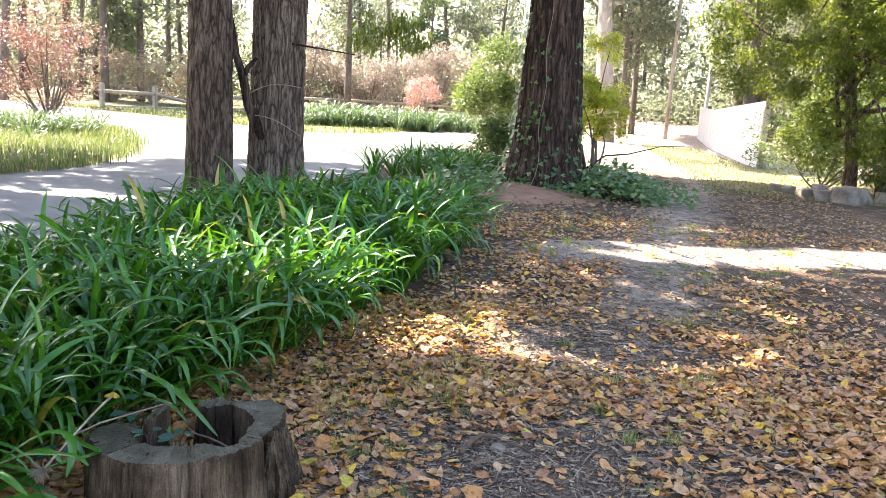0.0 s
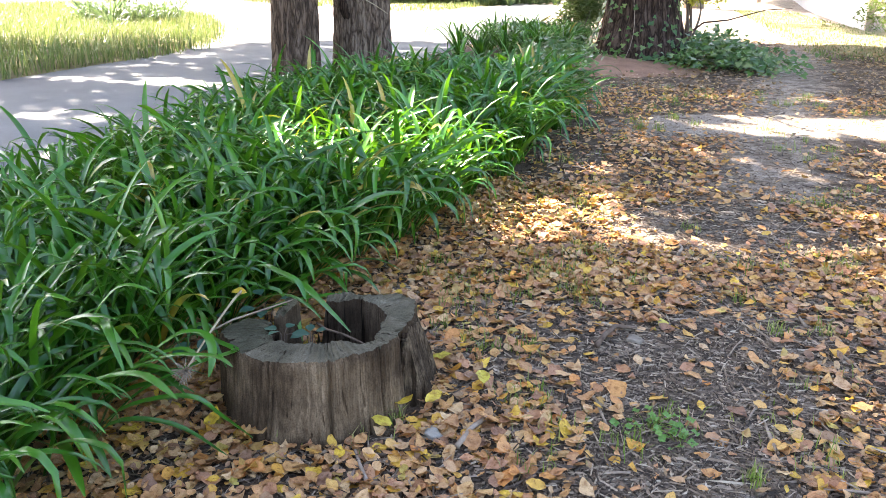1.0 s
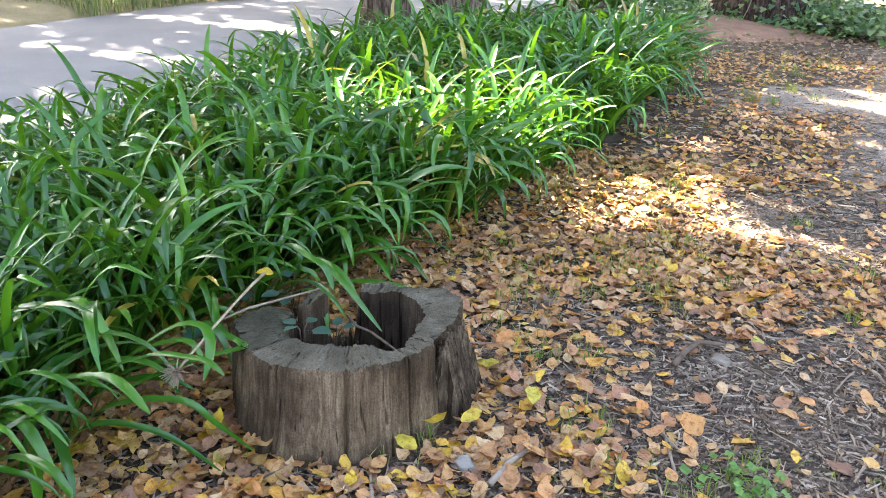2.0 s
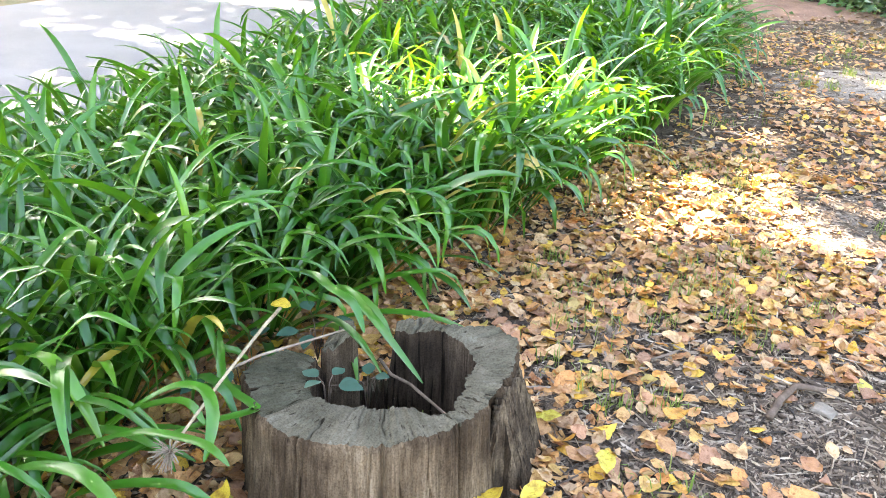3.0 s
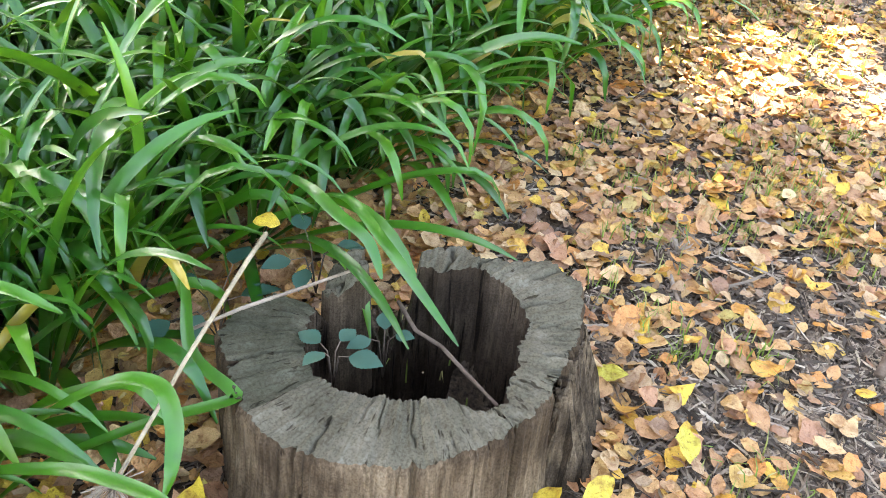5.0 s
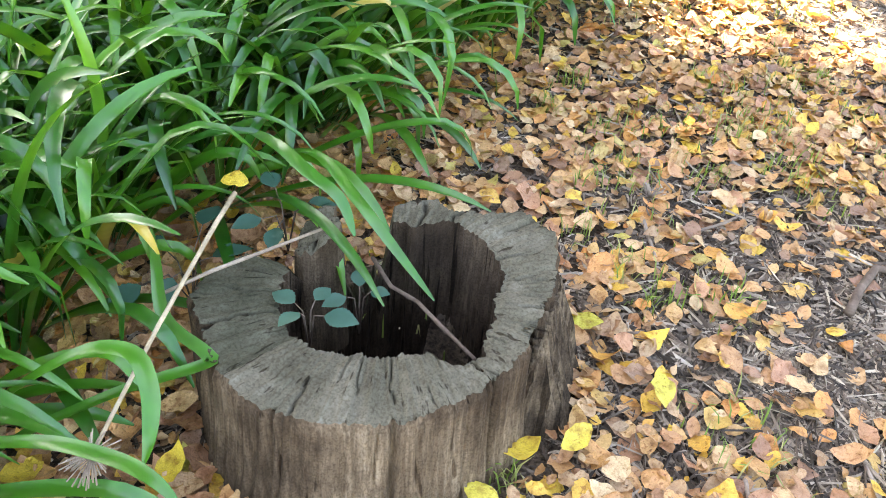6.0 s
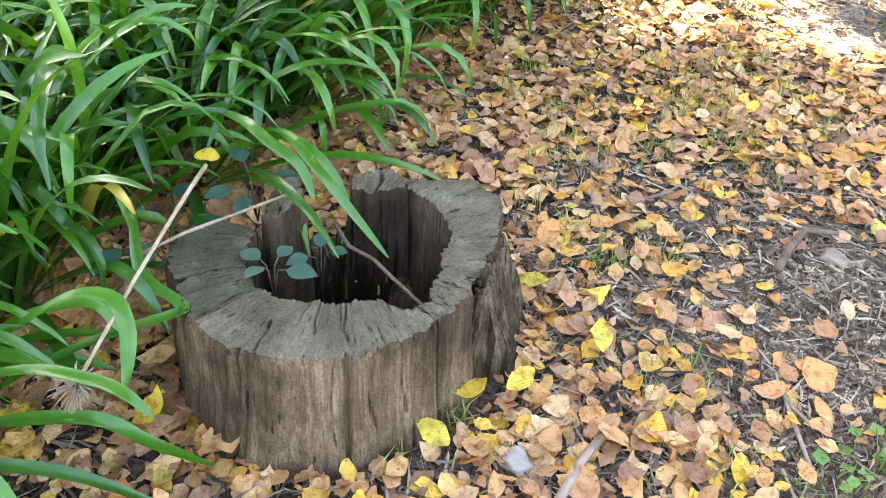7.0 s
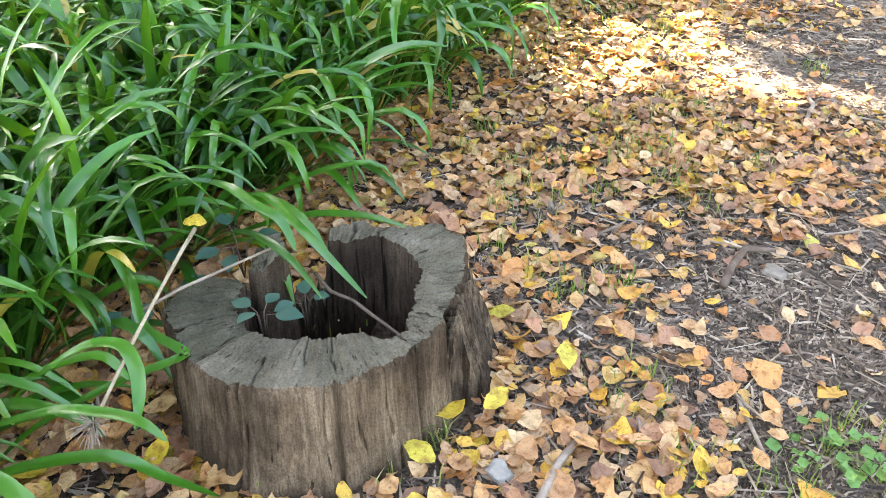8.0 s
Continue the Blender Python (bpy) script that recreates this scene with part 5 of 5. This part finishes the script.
r = np.random.default_rng(62)
tufts = []
for i in range(240):
    cx, cy = r.uniform(0.1, 3.6), r.uniform(-0.6, 7)
    if noise.noise(Vector((cx * 1.1, cy * 0.8, 5))) > -0.05 or (cx < 0.8 + 0.1 * cy):
        tufts.append(np.array([cx, cy]) + r.normal(0, r.uniform(0.015, 0.06), (r.integers(10, 40), 2)))
for cx, cy, k in ((0.74, -0.06, 60), (0.47, 0.27, 26), (0.52, 0.86, 34), (0.66, 1.0, 50), (0.3, 0.75, 40), (0.33, -0.42, 16), (0.9, 1.15, 40), (0.55, 1.9, 120), (0.35, 1.6, 100), (0.6, 2.3, 100), (0.35, 0.55, 30), (0.8, -0.4, 30), (1.05, -0.25, 40), (0.42, 0.62, 34), (0.58, 0.7, 44), (0.75, 0.82, 50), (0.62, 0.9, 60), (0.85, 0.7, 30), (0.36, 0.35, 26), (0.7, 1.25, 60), (1.0, 0.95, 40), (1.2, -0.05, 30)):
    tufts.append(np.array([cx, cy]) + r.normal(0, 0.05 if k < 90 else 0.16, (k, 2)))
grass("path_grass", "sparse short green grass tufts among the leaf litter", np.concatenate(tufts), 0.058, 0.0036, 63)
verge = np.column_stack([r.uniform(-16, -5.4, 60000), r.uniform(4.5, 19, 60000)])
island_edge = np.interp(verge[:, 1], [4.5, 5.8, 7.8, 10, 12.4, 14.6, 18.6], [-5.4, -5.35, -5.55, -6.25, -7.65, -9.1, -14])
grass("verge_grass", "long yellow-green grass on the roadside verge", verge[verge[:, 0] < island_edge + r.normal(0.05, 0.16, len(verge))], 0.26, 0.013, 64, mat_verge)
far = np.column_stack([r.uniform(-24, -5, 30000), r.uniform(23.5, 50, 30000)])
far_edge = np.interp(far[:, 1], [23.6, 25.3, 36, 70], [-8.4, -6.9, -6.5, -7.8])
ok = (far[:, 0] < far_edge) & ~((far[:, 0] < -9) & (far[:, 1] < 26 + (-12 - far[:, 0]) * 0.58))
grass("far_verge_grass", "pale grass on the verge beyond the road", far[ok], 0.2, 0.03, 65, mat_verge)
side = np.column_stack([r.uniform(3.2, 9, 16000), r.uniform(12, 38, 16000)])
grass("fence_grass", "short mown grass along the white fence", side[(side[:, 0] < 5.7) | (side[:, 1] < 16)], 0.07, 0.014, 66, mat_verge)

# ---- leaf litter, chips and twigs ----


def leaf_shape(size, curl, cup, slim, r):
    """An oval fallen leaf with an uneven edge, cupped along its midrib, curled along its length and crumpled."""
    pts, fold = [], r.normal(0, 0.16)
    half = [(0.0, 0.0), (0.13, 0.07), (0.27, 0.21), (0.35, 0.37), (0.37, 0.52), (0.30, 0.70), (0.16, 0.88), (0.0, 1.04)]
    outline = half + [(-x, y) for x, y in half[-2:0:-1]]
    for i, (x, y) in enumerate([(0, 0.3), (0, 0.66)] + outline):
        edge = i > 1
        x, y = (x * r.uniform(0.86, 1.12), y + r.normal(0, 0.018)) if edge else (x, y)
        z = cup * abs(x) * 1.3 + curl * (y - 0.5) ** 2 * 1.6 + fold * x * (y - 0.4) + (r.normal(0, 0.035) if edge else 0)
        pts.append((x * size * slim + 0.06 * size * curl * (y - 0.5) ** 2, (y - 0.5) * size, z * size))
    n, faces = len(outline), []
    for i in range(n):
        j = (i + 1) % n
        ca, cb = int(outline[i][1] > 0.5), int(outline[j][1] > 0.5)
        faces.append((ca, i + 2, j + 2))
        if ca != cb:
            faces.append((ca, j + 2, cb))
    return np.array(pts), faces


_r = np.random.default_rng(90)
LEAVES = [leaf_shape(1.0, _r.normal(0.12, 0.30), _r.normal(0.07, 0.15), _r.uniform(0.78, 1.15), _r) for _ in range(30)]
LEAF_MESH = [mesh_of("leaf", v, f, mat_litter_one) for v, f in LEAVES]


def litter_density(x, y):
    """Thick by the stump and the bed, thinner on the trodden middle of the path."""
    n1 = noise.noise(Vector((x * 1.3, y * 1.3, 1.0)))
    worn = math.exp(-((x - (1.25 + 0.15 * y)) / 0.42) ** 2)
    fade = min(1.0, max(0.02, (3.6 - x) / 1.2)) * min(1.0, max(0.02, (y + 4.2) / 2.2)) if y < 6 else 1.0
    return fade * max(0.07, min(1.0, 0.74 + 0.9 * n1 - 0.62 * worn)) * (1 if y < 4.2 else 0.6) * (0.16 if x > 0.9 and abs(y - 4.1 - 0.4 * x) < 0.5 else 1) * (0.35 if math.hypot(x - 1.06, y - 1.76) < 0.22 else 1) * min(1.0, 0.4 + 3 * max(0, math.hypot((x - 0.76) / 1.1, y - 0.08) - 0.08)) * min(1.0, 0.4 + 3 * max(0, math.hypot(x - 1.02, y - 0.30) - 0.1))


def leaf_places(n, x0, x1, y0, y1, seed, mean=0.043, tilt=0.27):
    r = np.random.default_rng(seed)
    out = []
    while len(out) < n:
        x, y = r.uniform(x0, x1), r.uniform(y0, y1)
        if r.random() > litter_density(x, y) or math.hypot(x - 0.13, y + 0.2) < 0.30:
            continue
        if x < bed_right(min(y, 5)) - 0.15 and r.random() < 0.5:
            continue
        size = float(np.clip(r.normal(mean, 0.3 * mean), 0.012, 0.078))
        m = Matrix.Translation((x, y, hz(x, y) + r.uniform(0.006, 0.03))) @ Euler((r.normal(0, tilt), r.normal(0, tilt), r.uniform(0, 6.283))).to_matrix().to_4x4() @ Matrix.Scale(size, 4)
        if r.random() < 0.2:
            m = m @ Matrix.Rotation(math.pi, 4, "X")
        out.append((int(r.integers(30)), m))
    return out


def litter_mesh(name, places):
    vs, fs, n = [], [], 0
    for which, m in places:
        a = np.array(m)
        vs.append(LEAVES[which][0] @ a[:3, :3].T + a[:3, 3])
        fs += [(p + n, q + n, s + n) for p, q, s in LEAVES[which][1]]
        n += len(LEAVES[which][0])
    return mesh_of(name, np.concatenate(vs), fs, mat_litter)


litter = tagged(new("leaf_litter", litter_mesh("leaf_litter", leaf_places(16500, -0.6, 3.8, -1.6, 2.4, 91) + leaf_places(8000, -0.9, 3.6, -4.2, -1.5, 89) + leaf_places(5400, -0.3, 5.0, 2.2, 7.0, 92, 0.039) + leaf_places(1500, -1.5, -0.1, -1.3, 1.2, 94))),
                "yellow, orange and tan fallen leaves over the path", "leaf litter", kind="stuff")
scraps = litter_mesh("leaf_scraps", leaf_places(9000, -0.5, 3.0, -1.5, 2.6, 97, 0.024, 0.4))
scraps.materials[0] = mat_litter_scrap
tagged(new("leaf_scraps", scraps), "small broken orange-brown leaf scraps between the fallen leaves", "leaf litter", kind="stuff")
far_litter = litter_mesh("far_leaf_litter", leaf_places(6500, 0.2, 5.0, 6.3, 16.5, 96))
far_litter.materials[0] = mat_litter_brown
tagged(new("far_leaf_litter", far_litter), "brown and tan trodden leaf fragments along the path", "leaf litter", kind="stuff")
for which, m in leaf_places(280, -0.1, 1.15, -0.75, 1.0, 93):
    piece("leaf", LEAF_MESH[which], litter, m @ Matrix.Translation((0, 0, 0.12)))

mat_yellow = fallen("yellow_leaf", "object", [(0, (0.62, 0.40, 0.03)), (0.6, (0.66, 0.46, 0.05)), (1, (0.50, 0.46, 0.07))])
mat_tan = fallen("tan_leaf", "object", [(0, (0.58, 0.32, 0.13)), (1, (0.60, 0.38, 0.18))])
for k, (x, y, z, size, turn, mat) in enumerate(((-0.077, -0.516, 0.045, 0.07, 0, mat_yellow), (0.371, -0.369, 0.045, 0.07, 67, mat_yellow), (0.4, -0.267, 0.045, 0.07, 134, mat_yellow), (0.588, -0.043, 0.045, 0.07, 201, mat_yellow), (0.423, 0.063, 0.045, 0.07, 268, mat_yellow), (0.476, -0.202, 0.045, 0.07, 335, mat_yellow), (0.068, -0.512, 0.045, 0.07, 40, mat_tan), (-0.139, -0.409, 0.045, 0.07, 123, mat_tan), (0.05, -0.539, 0.045, 0.07, 206, mat_tan), (-0.222, -0.075, 0.252, 0.05, 120, mat_yellow))):
    v, f = LEAVES[(k * 7 + 3) % 30]
    piece("leaf", mesh_of("leaf", v, f, mat), litter, pose(x, y, z, 12 - 7 * (k % 4), 9 * (k % 3) - 8, turn) @ Matrix.Scale(size, 4))
r = np.random.default_rng(95)
vs, fs = [], []
for i in range(60000):
    x, y = (r.normal(0.95, 0.35), r.normal(0.15, 0.4)) if i < 12000 else (r.uniform(-0.5, 2.7), r.uniform(-1.1, 2.6)) if i < 48000 else (r.normal(1.4, 1.6), r.uniform(-3.5, 7.5))
    if math.hypot(x - 0.13, y + 0.2) < 0.3:
        continue
    L, w, a = r.exponential(0.032) + 0.012, r.uniform(0.002, 0.008), r.uniform(0, 6.283)
    d, s = np.array([math.cos(a), math.sin(a), r.normal(0, 0.12)]) * L / 2, np.array([-math.sin(a), math.cos(a), 0]) * w / 2
    c = np.array([x, y, hz(x, y) + 0.006])
    k = len(vs)
    t, e0, e1 = np.array([0, 0, w * 0.7]), r.uniform(0.2, 0.85), r.uniform(0.2, 0.85)
    skew = np.array([-math.sin(a), math.cos(a), 0]) * r.normal(0, 0.06) * L
    vs += [c - d + skew, c - d * e0 - s, c + d * e1 - s * 0.8, c + d + skew, c + d * e1 + s * 0.8, c - d * e0 + s, c - d * 0.5 + t, c + d * 0.5 + t]
    fs += [(k, k + 1, k + 6), (k + 1, k + 2, k + 7, k + 6), (k + 2, k + 3, k + 7), (k + 3, k + 4, k + 7), (k + 4, k + 5, k + 6, k + 7), (k + 5, k, k + 6)]
tagged(new("bark_mulch", mesh_of("bark_mulch", np.array(vs), fs, mat_chip, False)), "scattered grey-brown bark chips and twig bits", "mulch", kind="stuff")


def stick(points, r0, r1, label, name="stick", mat=None, seed=0, cat="stick", group="fallen sticks"):
    path = [Vector(p) for p in points]
    fine = []
    for a, b in zip(path, path[1:]):
        fine += [a.lerp(b, u) for u in (0, 0.33, 0.66)]
    fine.append(path[-1])
    me = mesh_of(name, *tube(fine, np.linspace(r0, r1, len(fine)), 7, 0.25, seed), mat or mat_stick)
    return tagged(new(name, me), label, cat, group)


r = np.random.default_rng(97)
for i in range(90):
    x, y = r.uniform(0.35, 2.4), r.uniform(-0.8, 3.0)
    a, L, q = r.uniform(0, 6.283), r.uniform(0.06, 0.22), r.uniform(0.002, 0.006)
    bend = r.normal(0, 0.15)
    pts = [(x + L * u * math.cos(a + bend * u), y + L * u * math.sin(a + bend * u), hz(x, y) + q + 0.012 + 0.006 * math.sin(3 * u + i)) for u in (0, 0.35, 0.7, 1)]
    stick(pts, q, q * 0.6, "thin grey-brown dry stick lying in leaf litter", seed=i)
stick([(0.905, 0.34, .02), (0.925, 0.42, .028), (0.955, 0.5, .03), (1.03, 0.53, .02)], 0.011, 0.007, "short stout bent brown stick on the path", mat=mat_twig, seed=200)
stick([(1.16, 1.35, .02), (1.18, 1.42, .04), (1.17, 1.5, .03)], 0.008, 0.005, "small pale twig on sunlit soil", seed=202)
# fine dark stems and needle-like bits among the leaves
r = np.random.default_rng(151)
vs, fs = [], []
for i in range(9500):
    x, y = r.uniform(0.2, 3.2), r.uniform(-1.2, 4.2)
    if noise.noise(Vector((x * 2.1, y * 2.1, 3))) < r.normal(-0.1, 0.15) or math.hypot(x - 0.13, y + 0.2) < 0.34 or y < -0.3 and x < 0.3:
        continue
    a, L, w = r.uniform(0, 6.283), r.uniform(0.008, 0.05), r.uniform(0.0008, 0.0026)
    c = Vector((x, y, hz(x, y) + r.uniform(0.006, 0.022)))
    d = Vector((math.cos(a) * L, math.sin(a) * L, r.normal(0, 0.15) * L))
    s, t = Vector((-math.sin(a) * w, math.cos(a) * w, 0)), Vector((0, 0, w * 1.6))
    k = len(vs)
    vs += [c - d - s, c + d - s, c + d + s, c - d + s, c - d * 0.9 + t, c + d * 0.9 + t]
    fs += [(k, k + 1, k + 5, k + 4), (k + 2, k + 3, k + 4, k + 5), (k + 1, k + 2, k + 5), (k + 3, k, k + 4)]
tagged(new("twig_litter", mesh_of("twig_litter", np.array(vs), fs, mat_chip, False)), "fine dry twig bits scattered between fallen leaves", "twigs", kind="stuff")
# twigs in the hollow
stick([(0.05, -0.08, .17), (0.116, -0.150, .19), (0.17, -0.165, .19), (0.223, -0.205, .2), (0.30, -0.253, .205)], 0.004, 0.003, "curved brown twig lying inside the stump", mat=mat_twig, seed=210)
for j, (a, b, c) in enumerate((((-0.09, -0.06, .27), (0.03, -0.17, .22), (0.13, -0.28, .16)), ((-0.02, -0.04, .25), (0.06, -0.16, .16), (0.10, -0.30, .17)),
                               ((0.0, -0.24, .2), (0.1, -0.2, .16), (0.22, -0.17, .17)), ((-0.03, -0.10, .26), (0.10, -0.12, .20), (0.17, -0.24, .20)), ((0.02, -0.20, .22), (0.12, -0.27, .20), (0.25, -0.23, .19)), ((-0.07, -0.17, .27), (0.02, -0.10, .29), (0.10, -0.22, .19)), ((-0.16, -0.16, .27), (-0.08, -0.20, .275), (0.0, -0.26, .23)), ((-0.1, -0.12, .26), (0.05, -0.25, .18), (0.21, -0.27, .15)))):
    mid = [(a[i] * (1 - u) ** 2 + 2 * b[i] * u * (1 - u) + c[i] * u * u for i in range(3)) for u in (0, 0.25, 0.5, 0.75, 1)]
    stick([tuple(q) for q in mid], 0.0018, 0.0012, "thin dry stem hanging in the hollow", mat=mat_twig, seed=211 + j)
# fallen flower stalk with its dried seed head
stalk = thing("dried_flower_stalk", "straw-coloured fallen stalk with a dried spiky seed head", "dried stalk")
piece("stem", mesh_of("stem", *tube([(-0.178, -0.142, .276), (-0.16, -0.22, .281), (-0.14, -0.30, .284), (-0.107, -0.45, .28), (-0.055, -0.645, .28)], [0.0046, 0.004, 0.0036, 0.0032, 0.0028], 9, 0.12, 2), mat_stalk), stalk)
piece("side_stem", mesh_of("side_stem", *tube([(0.0, -0.14, .27), (-0.06, -0.22, .262), (-0.12, -0.30, .255), (-0.19, -0.36, .22)], [0.0025, 0.003, 0.0035, 0.003], 7, 0.12, 3), mat_stick), stalk)
r = np.random.default_rng(99)
rays = []
for j in range(70):
    d = Vector((r.normal(), r.normal() - 0.7, r.normal() - 0.2)).normalized() * r.uniform(0.02, 0.042)
    o = Vector((-0.052, -0.655, .278))
    rays.append(tube([o, o + d * 0.5 + Vector((0, 0, 0.003)), o + d], [0.0008, 0.0007, 0.0011], 4))
piece("seed_head", mesh_of("seed_head", *joined(rays), mat_stick), stalk, label="spiky dried seed head")
# a second seed head on the litter
head = thing("seed_head", "small dark spiky dried seed head on the litter", "seed head")
rays = []
for j in range(40):
    d = Vector((r.normal(), r.normal(), abs(r.normal()) * 0.7)).normalized() * r.uniform(0.025, 0.042)
    o = Vector((0.463, 0.535, 0.02))
    rays.append(tube([o, o + d * 0.5, o + d], [0.0012, 0.001, 0.0014], 4))
piece("spiny_ball", mesh_of("spiny_ball", *joined(rays), mat_stick), head)


def toothed_leaf(size):
    """A pointed oval leaf with a saw-toothed rim and a sunken midrib, from its stem end outwards."""
    rim, teeth = [], 9
    for k in range(2 * teeth + 1):
        u = k / (2 * teeth)
        w = 0.36 * math.sin(math.pi * u ** 0.8) * (1.0 if k % 2 else 0.88)
        rim.append((w, u))
    rib = [(0, u * size, 0.04 * size * math.sin(3 * u)) for u in (0.0, 0.25, 0.5, 0.75, 1.0)]
    right = [(w * size, u * size, (0.14 * w + 0.05 * math.sin(3 * u)) * size) for w, u in rim[1:-1]]
    left = [(-x, y, z) for x, y, z in right]
    pts, faces = rib + right + left, []
    for base, flip in ((5, False), (5 + len(right), True)):
        for k in range(len(right) - 1):
            c = min(3, int((k + 1) / len(right) * 4)) + (0 if (k + 1) / len(right) * 4 % 1 < 0.5 else 1)
            tri = (c, base + k, base + k + 1)
            faces.append(tri[::-1] if flip else tri)
            nxt = min(3, int((k + 2) / len(right) * 4)) + (0 if (k + 2) / len(right) * 4 % 1 < 0.5 else 1)
            if nxt != c and k < len(right) - 2:
                tri = (c, base + k + 1, nxt)
                faces.append(tri[::-1] if flip else tri)
    return np.array(pts), faces


def bramble(x, y, z, seed, spread=0.06, count=5, size=0.045):
    r = np.random.default_rng(seed)
    top = thing("bramble_seedling", "small bluish-green bramble seedling by the stump's hollow", "plant", pose(x, y, z))
    for j in range(count):
        a = 6.283 * j / count + r.normal(0, 0.3)
        reach = spread * r.uniform(0.5, 1.0)
        tip = Vector((reach * math.cos(a), reach * math.sin(a), 0.012 + r.uniform(0, 0.02)))
        piece("stem", mesh_of("stem", *tube([(0, 0, -0.08), (tip.x * 0.4, tip.y * 0.4, 0.01), tip], [0.0016, 0.0013, 0.001], 5), mat_twig), top)
        pts, fc = toothed_leaf(size * r.uniform(0.85, 1.25))
        piece("leaf", mesh_of("leaf", pts, fc, mat_bramble), top, Matrix.Translation(tip) @ Euler((r.normal(-0.15, 0.2), r.normal(0, 0.2), a - 1.57)).to_matrix().to_4x4())
    return top


bramble(0.043, -0.300, 0.222, 1, 0.028, 4, 0.046)
bramble(0.075, -0.185, 0.17, 2, 0.03, 3, 0.040)
bramble(-0.12, -0.08, 0.20, 3, 0.07)
bramble(-0.24, -0.22, 0.14, 5, 0.09, 6, 0.06)
# dry arched branch by the big tree
stick([(1.05, 11.5, 0.05), (1.4, 11.6, 0.32), (1.75, 11.7, 0.36), (2.3, 11.9, 0.52), (2.7, 12, 0.55)], 0.018, 0.005, "dead fallen branch arching beside the path", "fallen_branch", mat_bark_dark, 301, "branch", "")


def clover(x, y, seed, count=16):
    """A low weed with rounded scalloped leaves on short stems."""
    r = np.random.default_rng(seed)
    top = thing("clover_weed", "low bright green round-leaved weed in the litter", "plant", pose(x, y, hz(x, y)))
    for j in range(count):
        a, reach = r.uniform(0, 6.283), r.uniform(0.01, 0.10)
        tip = Vector((reach * math.cos(a), reach * math.sin(a), r.uniform(0.015, 0.05)))
        piece("stem", mesh_of("stem", *tube([(0, 0, -0.01), (tip.x * 0.5, tip.y * 0.5, tip.z * 0.8), tip], [0.001] * 3, 4), mat_grass), top)
        size = r.uniform(0.009, 0.014)
        ring = [(size * (1 + 0.12 * math.cos(6 * q)) * math.cos(q), size * (1 + 0.12 * math.cos(6 * q)) * math.sin(q), 0.003 * math.cos(3 * q)) for q in np.linspace(0, 6.283, 19)[:-1]]
        piece("leaf", mesh_of("leaf", [(0, 0, -0.003)] + ring, [(0, i, i % 18 + 1) for i in range(1, 19)], mat_clover), top,
              Matrix.Translation(tip) @ Euler((r.normal(0, 0.3), r.normal(0, 0.3), 0)).to_matrix().to_4x4())


mat_clover = foliage("clover_leaf", [(0, (0.09, 0.22, 0.05)), (1, (0.16, 0.32, 0.08))], 0.3, 0.5, "object")
clover(1.10, -0.13, 1, 22)
clover(1.19, -0.17, 2, 16)
stone(1.03, 0.45, 0.04, 0.03, 0.018, 9, "flat greenish grey stone on the path", "pebble", "pebble")
stick([(0.60, -0.40, .02), (0.62, -0.31, .03), (0.645, -0.24, .025)], 0.009, 0.007, "short pale stripped stick on the litter", seed=310)
